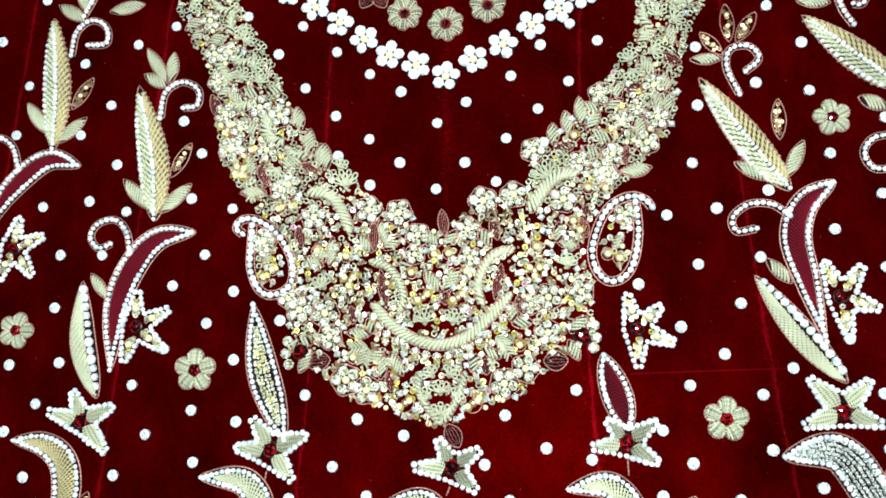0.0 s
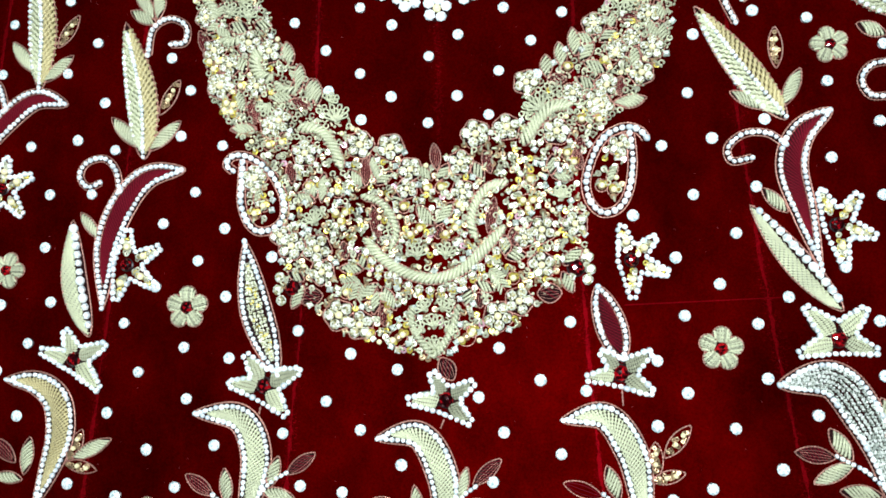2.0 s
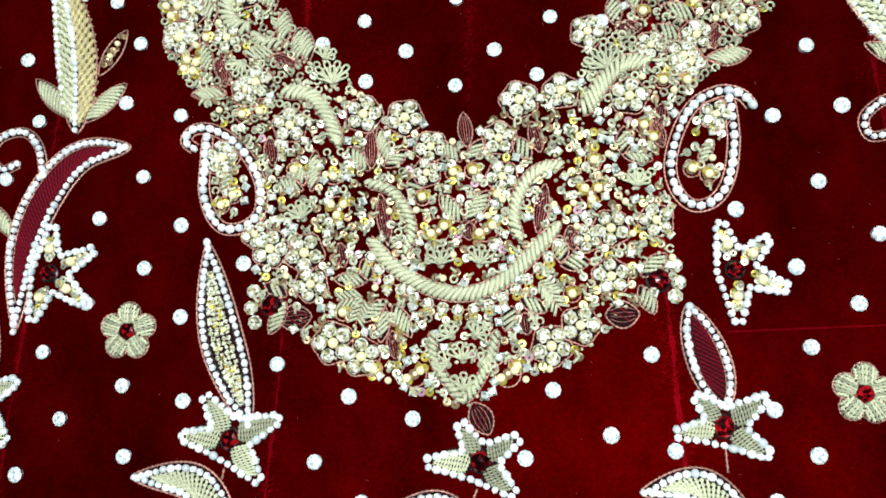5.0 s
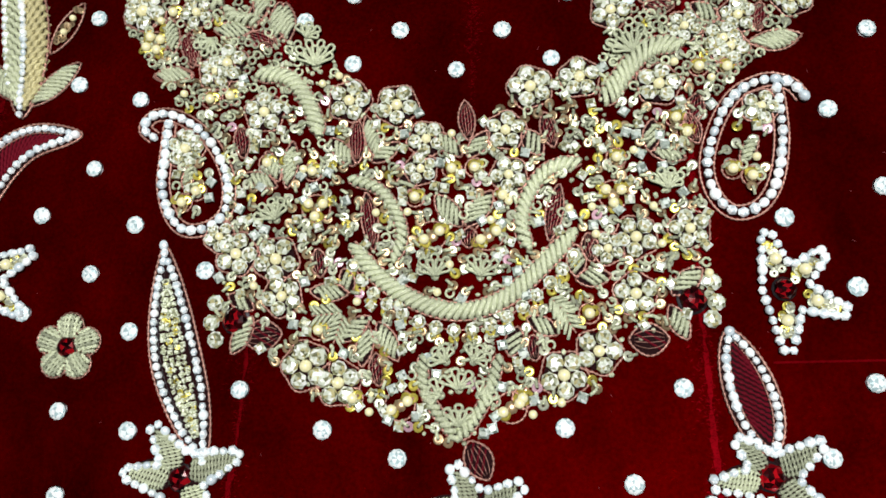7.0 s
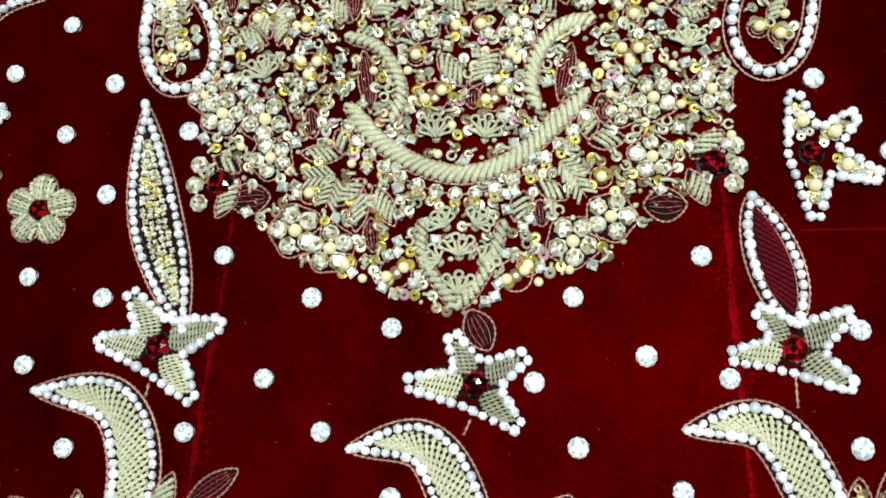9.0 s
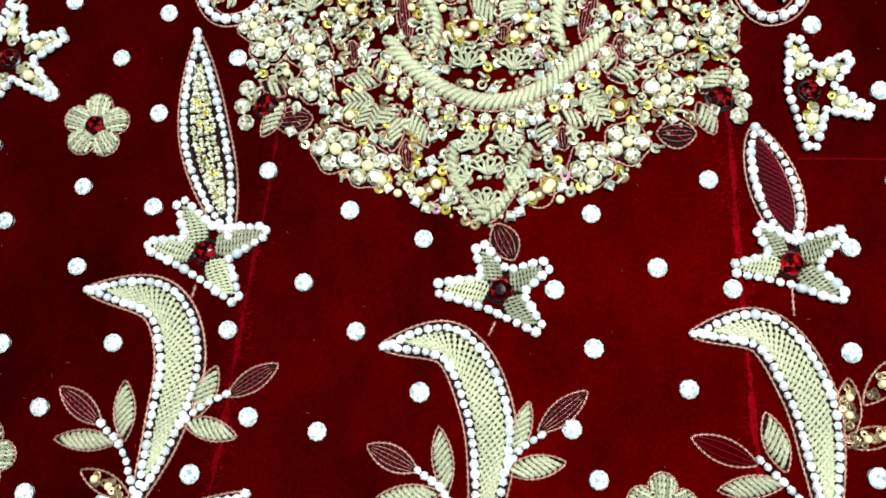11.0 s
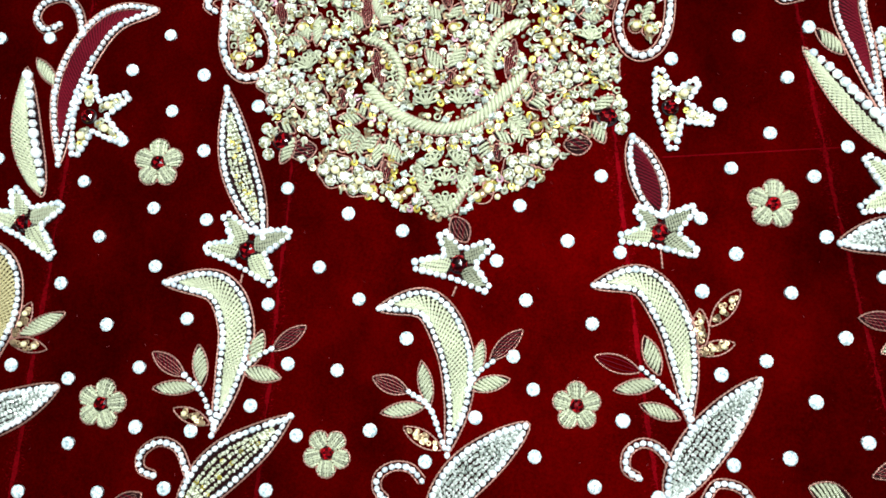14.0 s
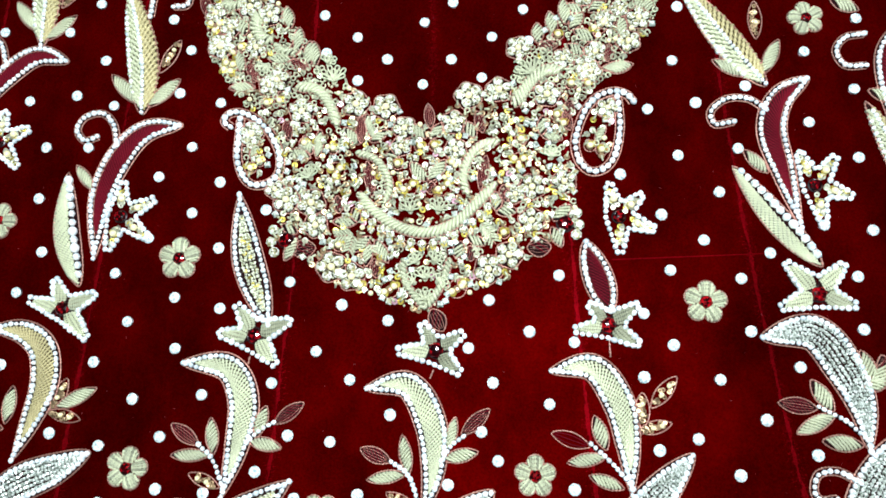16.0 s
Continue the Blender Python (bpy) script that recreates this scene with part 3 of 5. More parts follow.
def rosette(x, y, r, n=5, turn=0.0, hole=False, shade="dark"):
    """A round flower of coiled petals about a gem."""
    line = Shape()
    petals = []
    for k in range(n):
        a = turn + 2 * math.pi * k / n
        s = Shape()
        ca, sa = math.cos(a), math.sin(a)
        w = r * (0.43 if n == 5 else 0.34)
        cx, cy = x + r * 0.62 * ca, y + r * 0.62 * sa
        edge = [Vector((cx + w * math.cos(b) * ca * 1.0 - w * math.sin(b) * sa, cy + w * math.cos(b) * sa * 1.0 + w * math.sin(b) * ca)) for b in [2 * math.pi * i / 24 for i in range(25)]]
        # coils fan out from the middle of the flower to the petal's rim
        count = 7 if n == 5 else 5
        for i in range(count):
            t = (i / (count - 1) - 0.5) * 1.8
            h = w * math.sqrt(max(0.05, 1 - t * t * 0.95))
            px, py = cx - sa * w * t * 0.92, cy + ca * w * t * 0.92
            pts = []
            for j in range(9):
                q = -1 + j / 4
                squeeze = 1 - 0.22 * (1 - q) * 0.5
                pts.append((cx + (px - cx) * squeeze + ca * h * q * 0.95, cy + (py - cy) * squeeze + sa * h * q * 0.95, 0.35 + 1.15 * max(0.0, 1 - q * q) ** 0.5 * math.sqrt(max(0.1, 1 - t * t * 0.8))))
            tube(s, pts, w * 0.150, 5, 0.42)
        cord(line, edge, 0.34, 0.3, True)
        petals.append(s)
    core = Shape()
    dome(core, x, y, 0.0, r * 0.72, r * 0.72, 0.35, 0, 14, 3, 0.0)
    ob = part("rosette", core, GROUND if not hole else MAROON, dress, "round flower of pale gold coiled petals with red gem")
    for s in petals:
        part("petal", s, GOLD, ob)
    part("outline", line, COPPER, ob, "twisted copper pink cord")
    gem(x, y, r * 0.34 if not hole else r * 0.22, ob, shade)
    return ob


def stone_flower(x, y, r, turn, mat=None, parent=None, pearl=True):
    """Five round stones about a pearl or a seed bead."""
    hold([(x, y)], r * 1.02)
    under = Shape()
    dome(under, x, y, 0.05, r * 0.85, r * 0.85, 0.5, 0, 10, 2, 0.0)
    ob = part("stone_flower", under, GROUND, parent or dress, "small flower of five clear stones about a cream pearl" if pearl else "flower of five large white stones about a gold bead")
    for k in range(5):
        a = turn + 2 * math.pi * k / 5 + rng.uniform(-.1, .1)
        stone = new("stone", rng.choice(flower_stones[0 if pearl else 1]))
        stone.parent = ob
        stone.location = ((x + r * 0.62 * math.cos(a)) * MM, (y + r * 0.62 * math.sin(a)) * MM, (0.5 + rng.uniform(0, .3)) * MM)
        q = r * 0.38 * rng.uniform(0.95, 1.06)
        stone.scale, stone.rotation_euler = (q * MM, q * MM, q * MM), (rng.uniform(-.2, .2), rng.uniform(-.2, .2), rng.uniform(0, 6))
    if pearl:
        edge = Shape()
        cord(edge, [Vector((x + r * (1.0 + 0.07 * math.cos(5 * (t - turn))) * math.cos(t), y + r * (1.0 + 0.07 * math.cos(5 * (t - turn))) * math.sin(t))) for t in [2 * math.pi * i / 40 for i in range(41)]], 0.34, 0.3, True)
        part("outline", edge, COPPER, ob, "twisted copper pink cord")
    beads_on(ob, [(x, y, 1.0, r * 0.27, r * 0.27, r * 0.28, 0)], "pearl" if pearl else "seed_bead", pearl_mesh)
    return ob


def faceted(shape, x, y, z, r, turn, n=8, high=None, tilt=(0, 0)):
    """A round stone with a flat table and two rows of facets."""
    h = high or r * 0.62
    verts = []
    for k, q, o in ((0.90, 0.0, 0), (1.0, 0.30, 0), (0.82, 0.72, 0.5), (0.50, 1.0, 0)):
        for j in range(n):
            b = turn + 2 * math.pi * (j + o) / n
            u, w = r * k * math.cos(b), r * k * math.sin(b)
            verts.append((x + u, y + w, z + h * q + u * tilt[0] + w * tilt[1]))
    verts.append((x + r * 0.1, y, z + h * 1.02))
    faces = []
    for j in range(n):
        a, b = j, (j + 1) % n
        faces.append((3 * n + a, 3 * n + b, 4 * n))
        faces += [(a, b, n + b, n + a), (n + a, n + b, 2 * n + a), (n + b, 2 * n + b, 2 * n + a), (2 * n + a, 2 * n + b, 3 * n + b), (2 * n + a, 3 * n + b, 3 * n + a)]
    shape.add(verts, faces)


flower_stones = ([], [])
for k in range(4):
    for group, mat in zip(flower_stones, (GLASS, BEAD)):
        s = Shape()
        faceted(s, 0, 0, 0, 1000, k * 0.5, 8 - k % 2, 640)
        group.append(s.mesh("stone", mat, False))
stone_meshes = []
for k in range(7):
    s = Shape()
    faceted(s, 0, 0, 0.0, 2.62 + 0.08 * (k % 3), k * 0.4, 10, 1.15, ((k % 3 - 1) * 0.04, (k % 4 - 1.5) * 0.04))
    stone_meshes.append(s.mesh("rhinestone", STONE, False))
cup_shape = Shape()
dome(cup_shape, 0, 0, -0.1, 2.8, 2.8, 0.5, 0, 12, 2, 0.0)
cup_mesh = cup_shape.mesh("setting", DARK)


def rhinestone(x, y):
    ob = new("rhinestone", rng.choice(stone_meshes))
    ob.parent, ob.location, ob.rotation_euler = dress, (x * MM, y * MM, (ground_z(x, y) + 0.35) * MM), (rng.uniform(-.05, .05), rng.uniform(-.05, .05), rng.uniform(0, 6.3))
    c = new("setting", cup_mesh)
    c.parent = ob
    c.location = (0, 0, -0.25 * MM)
    return ob


def braid(points, width, name="gold_cord"):
    """A thick padded cord wrapped with slanting coils."""
    path = glide(points, 0.4)
    n = len(path)
    s = Shape()
    left, right, half = [], [], []
    for i, p in enumerate(path):
        d = (path[min(i + 1, n - 1)] - path[max(i - 1, 0)]).normalized()
        q = i / (n - 1)
        h = width / 2 * min(1, (q + 0.02) * 9, (1.02 - q) * 9) ** 0.5
        side = Vector((-d.y, d.x))
        left.append(p + side * h), right.append(p - side * h), half.append(h)
    hold(path[::3], width * 0.55)
    stitches(s, left, right, half, width * 0.9, 2.5, 0.92, 1.4, 0.2, 11, 0.14)
    ob = part(name, s, GOLD, dress, "thick padded cord of pale gold coils")
    e, under = Shape(), Shape()
    cord(e, left + right[::-1], 0.34, 0.3)
    part("outline", e, COPPER, ob)
    pad(under, left, right, half, 1.2, 0.2)
    part("ground", under, GROUND, ob)
    return ob


def loop_fan(x, y, r, turn, count=7, spread=2.0):
    """A fan of small loops of gold coil."""
    hold([(x, y), (x + r * 0.5 * math.cos(turn), y + r * 0.5 * math.sin(turn))], r * 0.6)
    knot = Shape()
    dome(knot, x, y, 0.1, 1.3, 1.3, 1.0, 0, 8, 3)
    ob = part("loop_fan", knot, GOLD, dress, "fan of small pale gold coil loops")
    for k in range(count):
        s = Shape()
        a = turn + spread * (k / (count - 1) - 0.5)
        d = r * (0.75 + 0.25 * (k % 2))
        ux, uy = math.cos(a), math.sin(a)
        pts = []
        for i in range(13):
            t = i / 12
            along = math.sin(math.pi * t) ** 0.6
            wide = 1.25 * math.sin(2 * math.pi * t) * along
            pts.append((x + ux * d * along - uy * wide, y + uy * d * along + ux * wide, 1.2 + 0.25 * (k % 3) + 0.5 * along))
        tube(s, pts, 0.46, 5)
        part("loop", s, GOLD, ob)
    return ob


unit = Shape()
ring(unit, 0, 0, 0, 1.6, 0.45, 0, 0)
sequin_mesh = unit.mesh("sequin", YSEQUIN)


def pearl_cluster(x, y, count, r=3.2):
    hold([(x, y)], r + 1.0 if count > 1 else 2.2)
    under, row = Shape(), []
    dome(under, x, y, 0.05, r * 0.6, r * 0.6, 0.5, 0, 8, 2, 0.0)
    ob = part("pearl_motif", under, TSEQUIN, dress, "cream pearls over yellow sequins")
    for k in range(count):
        a = 2 * math.pi * k / count + 0.5
        px, py = (x + r * 0.8 * math.cos(a), y + r * 0.8 * math.sin(a)) if count > 1 else (x, y)
        row.append((px, py, 1.3, 1.6, 1.6, 1.5, 0))
        for u, w, q in ((1.6 * math.cos(a), 1.6 * math.sin(a), 0.3), (-1.1 * math.sin(a), 1.1 * math.cos(a), -0.3)):
            bit = new("sequin", sequin_mesh)
            bit.parent, bit.location, bit.rotation_euler = ob, ((px + u) * MM, (py + w) * MM, 0.9 * MM), (q, q, a)
    beads_on(ob, row, "pearl", pearl_mesh)
    edge = Shape()
    q = r + 1.1 if count > 1 else 2.9
    cord(edge, [Vector((x + q * math.cos(t), y + q * math.sin(t))) for t in [2 * math.pi * i / 24 for i in range(25)]], 0.34, 0.3, True)
    part("outline", edge, COPPER, ob, "twisted copper pink cord")
    return ob


# ---- seams and velvet ----
SEAMS = ((215, -265, -205.9, -250.7, 0.0), (215, -265, -131.0, -176.8, 0.2), (215, -265, -52.8, -80.6, 6.4), (215, -265, 76.0, 87.8, -14.8), (215, -265, 134.8, 183.6, -14.6))
edges = [lambda y: -330.0, *[(lambda y, line=line: seam_x(line, y)) for line in SEAMS], lambda y: 330.0]
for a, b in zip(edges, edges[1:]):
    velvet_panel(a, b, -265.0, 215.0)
for line in SEAMS:
    seam_ridge(line, -265.0, 215.0)
middle_seam = (215, 15.3, 4.5, 2.9, 0)
seam_ridge(middle_seam, 15.3, 215.0)
cross = Shape()
tube(cross, [(85.7 + (70) * i / 60, -58.1 + (2.4) * i / 60, -0.55) for i in range(61)], 0.45, 6, 0.1)
part('seam', cross, SEAM, dress, 'faint sideways seam of crushed velvet')

# sickle leaves with their sprigs
blade(((0, -171.9), (4.3, -151.6), (3, -132), (-7.3, -115.2), (-27.1, -116.6)), 14.4, 'gold', 0.55, 2.8)
blade(((-90.3, -164.7), (-84.6, -142.5), (-82.6, -122.2), (-90.9, -107.3), (-112.9, -105.2)), 14.5, 'gold', 0.55, 2.8)
blade(((90.4, -161.4), (89.6, -140.5), (86.3, -122.4), (75.3, -107.1), (55.9, -108.6)), 14.2, 'gold', 0.55, 2.8)
blade(((-189.1, -149.6), (-182, -131.1), (-177.5, -115.2), (-179.8, -99.5), (-190.5, -91), (-206.7, -89.2)), 14.5, 'yellow', 0.55, 2.8)
blade(((191.7, -142.3), (190.3, -123.4), (184.2, -107), (172.1, -91.7), (149.3, -93.7)), 18, 'silver', 0.55, 2.8)
leaf((-6.4, -154), (-9.6, -136.8), 5.6, 'gold', 0)
leaf((-14.5, -148.6), (-28.5, -142.9), 6.5, 'maroon', 0)
leaf((-7.8, -153.7), (-25.2, -156.4), 5.6, 'gold', 0)
leaf((-1.9, -170), (-16.6, -161.6), 6, 'pearl', 0)
leaf((16.7, -136.8), (29.5, -125.2), 6, 'maroon', 0)
leaf((10.5, -143.8), (14.2, -128.8), 5, 'gold', 0)
leaf((8.3, -147.3), (24.4, -143.9), 6, 'gold', 0)
leaf((-102.2, -142), (-115.6, -132.8), 6.5, 'maroon', 0)
leaf((-95.2, -146.4), (-97.2, -129.8), 6, 'gold', 0)
leaf((-96.8, -146.4), (-115, -146.7), 5.6, 'gold', 0)
leaf((-91.5, -160.4), (-106.2, -154.5), 5.6, 'pearl', 0)
leaf((-67.9, -132.5), (-54.6, -122.9), 6, 'maroon', 0)
leaf((-76.3, -138.8), (-71.8, -124.4), 6, 'gold', 0)
leaf((-79.8, -139.8), (-63.9, -143.1), 6, 'gold', 0)
leaf((73.1, -141.3), (56.3, -135.4), 6.5, 'bare', 0)
leaf((80.3, -142.8), (75.3, -127.9), 6.5, 'gold', 0)
leaf((80.2, -145.4), (62.9, -148.3), 5.6, 'gold', 0)
leaf((87.3, -158.9), (72.3, -153.4), 5.6, 'gold', 0)
leaf((95.8, -133.9), (96.7, -117.8), 6.5, 'pearl', 0)
leaf((100.1, -124.6), (112, -110.8), 6.5, 'pearl', 0)
leaf((94.1, -134.6), (108.9, -131.1), 5.6, 'pearl', 0)
leaf((-172.9, -127.3), (-166.4, -112.5), 6.5, 'pearl', 0)
leaf((-171.2, -126.1), (-152, -116.9), 6.5, 'gold', 0)
leaf((-174.4, -127.8), (-158.6, -131.4), 5.6, 'pearl', 0)
leaf((171.4, -124.4), (154.7, -121.9), 7, 'maroon', 0)
leaf((178.2, -125.6), (169.4, -112), 7, 'gold', 0)
leaf((179, -126.5), (161.5, -135.1), 6.5, 'gold', 0)
leaf((189.3, -139.9), (171.9, -138), 7, 'gold', 0)
leaf((-198.9, -127.8), (-211.2, -116.5), 7, 'maroon', 0)
leaf((-194.5, -133.5), (-192.2, -115.9), 6.5, 'gold', 0)
leaf((-195, -135.6), (-208.8, -133.7), 5.6, 'gold', 0)
leaf((196.5, -113.8), (191.7, -99.2), 7, 'gold', 0)
leaf((196.2, -116.2), (202.2, -104), 6, 'gold', 0)
stem(((-0.9, -169.2), (-6.4, -154.5), (-14.5, -148.4)))
stem(((7.8, -147.8), (12.5, -141.2), (17.6, -137.3)))
stem(((-89.7, -160.8), (-95, -148.5), (-101.9, -141.8)))
stem(((-80.3, -141), (-74, -135.2), (-67.9, -131.8)))
stem(((91.1, -158.5), (81.9, -147.7), (73.5, -140.1)))
stem(((189.7, -136.3), (181.9, -129.1), (171.5, -123.7)))

# broad leaves and curls at the hem side
blade(((-102.8, -193.9), (-86.7, -177), (-71.5, -166.1), (-59.3, -157)), 18, 'coil', 0.42, 2.8)
blade(((-6.8, -194.1), (6.4, -179.7), (18.7, -169.7), (31.2, -160.2)), 16.5, 'silver', 0.42, 2.8)
blade(((81, -187.9), (92.4, -171.9), (103.7, -158.8), (117.7, -143.8)), 17, 'silver', 0.42, 2.8)
blade(((-204.2, -171.9), (-184.8, -160), (-167.5, -152.9), (-152.3, -145.5)), 17, 'silver', 0.45, 2.8)
tendril(((-99, -179.1), (-103.4, -169.8), (-110.9, -167), (-117.5, -171.1), (-117.7, -177), (-112.3, -179.6)), 2.8)
tendril(((-9.4, -181.3), (-13.8, -176.7), (-20.2, -176), (-25.5, -179.1), (-26.4, -184.2), (-23, -188.2)), 2.8)
tendril(((82.9, -175), (78.4, -169.3), (72.5, -167.5), (67.1, -170.9), (66.5, -176.9), (70.7, -179.9)), 2.8)
tendril(((186.3, -155.2), (177.4, -150.7), (169.4, -151.8), (166.8, -158.5), (169.5, -162.5), (176.2, -161.9)), 2.8)
leaf((154.5, -179.5), (174.2, -172.9), 7, 'maroon', 0)
leaf((-129.7, -192.3), (-116.7, -186.4), 6.5, 'maroon', 0)
blade(((178.8, -179.1), (191.4, -156.2), (207.9, -132.8)), 17, 'silver', 0.45, 2.8)
blade(((226.9, -38.4), (217.1, -10.3), (205.2, 16.1)), 13, 'wheat', 0.42, 2.8)
blade(((220, -6.3), (217.5, 21.4), (218.5, 41.2), (230.2, 58.2)), 12, 'maroon', 0.55, 2.8)
leaf((220.5, 16.3), (207, 21.6), 6.5, 'gold', 0)
leaf((202.6, -116.2), (200.6, -101.1), 8, 'maroon', 0)
leaf((191.5, -116.2), (203.2, -110.9), 6.5, 'gold', 0)
tendril(((94.2, -188.3), (98.2, -182.7), (102.7, -182.1), (107.8, -183.9), (111.5, -189)), 2.8)
leaf((147.1, -188.8), (131.7, -183), 9, 'gold', 0)

# star flowers
star(5.1, -99.4, ((-1.3, -86.9), (18, -91.6), (16.4, -109.9), (-12.6, -99.8)), "dark")
star(-79.1, -92.7, ((-88.2, -78.2), (-61.2, -85.5), (-68.1, -106.4), (-96.7, -91.5)))
star(83, -88.1, ((74.2, -78.1), (96.8, -78.7), (96.8, -97.3), (67.5, -90.3)), "red")
star(89.7, -37.9, ((85.3, -21.4), (100.8, -27.2), (105.9, -44.6), (89.5, -55.6)), "dark", True)
star(-172.2, -80.1, ((-177, -65.5), (-155.7, -72.9), (-158.5, -94.4), (-189.4, -75.7)))
star(-148.2, -35.4, ((-147.6, -18.1), (-131.1, -27.3), (-132.8, -46.8), (-152.8, -52.6)), "dark", True)
star(-214.1, 3.9, ((-211.7, 20.2), (-198.2, 9.9), (-202.4, -10.5), (-220.1, -12.2)), "dark", True)
star(176.2, -74.2, ((162.1, -59.7), (188.6, -60.6), (192.1, -79.9), (158.6, -80.8)), "red")
star(179.2, -24.2, ((172.5, -7.6), (189.2, -10.4), (195.3, -29.9), (181.3, -43.4)), "dark", True)

# long beaded leaves
blade(((-72.6, -88.2), (-78.9, -71.8), (-84.8, -53.9), (-89.9, -24.8)), 15.5, 'coil', 0.45, 2.8)
blade(((83.8, -82.2), (79.9, -68.6), (76.6, -58.1), (73.9, -49.2)), 14, 'maroon', 0.45, 2.8)
blade(((-159.4, -56.1), (-158.6, -26.2), (-150.7, -5), (-138.5, 7.7), (-120.2, 10.5)), 14.5, 'maroon', 0.55, 2.8)
blade(((-231.3, 9.9), (-221.6, 29.5), (-208.6, 43.5), (-196.9, 49.1), (-181.9, 45.2)), 13, 'maroon', 0.55, 2.8)
blade(((171.4, -44.1), (165.6, -17.7), (161.7, 2.9), (167.1, 18.5), (180.9, 28.7)), 14, 'maroon', 0.6, 2.8)
blade(((-165.3, -69.5), (-174, -43.9), (-176.4, -12.8)), 13, 'half', 0.45, 2.8)
blade(((179, -62.1), (161.5, -40.9), (142.6, -14.3)), 12.5, 'half', 0.45, 2.8)
blade(((-197.3, 53.6), (-197.8, 86), (-202.2, 125.4)), 14.5, 'wheat', 0.45, 2.8)
blade(((-141.3, 16.2), (-144.1, 48.5), (-153.8, 86.7)), 15.5, 'wheat', 0.42, 2.8)
blade(((160.8, 24.5), (144, 48.5), (122.9, 80.2)), 14.5, 'wheat', 0.42, 2.8)
blade(((214.6, 70.6), (193.8, 89.3), (171.9, 109.1)), 15, 'wheat', 0.42, 2.8)
leaf((-162.9, -22.1), (-172.5, -9.2), 5.5, 'gold', 0)
leaf((158.8, -18.1), (148, -6.7), 6, 'gold', 0)
leaf((-200.8, 62.6), (-213.2, 79.6), 7, 'gold', 0)
leaf((-189, 75.1), (-178.4, 91.9), 6.5, 'pearl', 0)
leaf((-196.1, 57.4), (-180.5, 70.9), 6.5, 'gold', 0)
leaf((-143.7, 22), (-159, 37.9), 7, 'gold', 0)
leaf((-134.4, 38.1), (-124.5, 55.8), 6.5, 'pearl', 0)
leaf((-139.2, 20.2), (-123.4, 34.9), 7, 'gold', 0)
leaf((157.9, 48.6), (158.3, 68.6), 6.5, 'pearl', 0)
leaf((159.7, 30.6), (168.5, 48.3), 6.5, 'gold', 0)
leaf((154.7, 29.9), (136.5, 38.4), 7, 'gold', 0)
leaf((207, 62.2), (194, 68.1), 7, 'gold', 0)
leaf((-172.3, 127.4), (-153.2, 130.9), 7, 'gold', 0)
leaf((-184.3, 123), (-200.3, 132.5), 7, 'gold', 0)
leaf((-183.7, 127), (-190.5, 143.1), 6, 'gold', 0)
leaf((-138.6, 87.4), (-150.5, 106.6), 6.5, 'gold', 0)
leaf((-137.1, 87.3), (-135.9, 103.9), 6.5, 'gold', 0)
leaf((-137.9, 85.2), (-151.5, 92.7), 6.5, 'gold', 0)
leaf((138, 97.3), (137, 116.6), 6.5, 'pearl', 0)
leaf((141.1, 97.2), (151.1, 111.8), 6.5, 'pearl', 0)
leaf((134.5, 91), (124.6, 102.8), 6, 'pearl', 0)
leaf((134.4, 89.3), (119.2, 89.1), 5.5, 'gold', 0)
leaf((185.7, 115), (169.8, 116.4), 6, 'gold', 0)
leaf((8.5, -90.9), (2.9, -80.6), 8, 'maroon', 0)
tendril(((-191.2, 104.1), (-189.1, 117), (-181.2, 122.9), (-173.2, 118.7), (-172.6, 110.1), (-182.4, 109.3)), 2.8)
tendril(((-141.4, 69), (-139.2, 82.3), (-130.6, 87.4), (-122.3, 83.2), (-122.5, 74.9), (-129.8, 73.9)), 2.8)
tendril(((141.1, 71.1), (135.9, 84.7), (138.3, 93.6), (146.9, 94.7), (150.9, 88.3), (144.3, 82.1)), 2.8)
tendril(((-152.8, 0.6), (-155.6, 11.4), (-161.8, 17.2), (-170.5, 15.4), (-173.8, 8.9), (-169.6, 3.2), (-163, 5.3)), 2.8)
tendril(((-214.7, 44), (-218.8, 56), (-226.1, 61.3), (-232.3, 58.5)), 2.8)
tendril(((159.7, 12.9), (152.1, 18.3), (142.1, 18.5), (134.5, 12.6), (135.9, 6), (144.7, 7.2)), 2.8)
tendril(((207.6, 33.9), (197.9, 34.1), (194.3, 41.6), (199.1, 48.2), (207.8, 49.8)), 2.8)
tendril(((194.9, 103.2), (190.5, 111.1), (188.2, 120.6)), 2.8)
tendril(((195.3, 113.7), (199.6, 113.5), (202.6, 119)), 2.8)
tendril(((-186, 125.6), (-182, 133.2), (-178, 142.5)), 2.8)

# connecting threads
thread = Shape()
cord(thread, [Vector((4.2, -108)), Vector((2.5, -112.1))], 0.45, 0.2)
part('thread', thread, COPPER, dress, 'short copper pink thread')
thread = Shape()
cord(thread, [Vector((-80.7, -102.2)), Vector((-81.4, -106))], 0.45, 0.2)
part('thread', thread, COPPER, dress, 'short copper pink thread')
thread = Shape()
cord(thread, [Vector((83.1, -94)), Vector((83.4, -102.3))], 0.45, 0.2)
part('thread', thread, COPPER, dress, 'short copper pink thread')

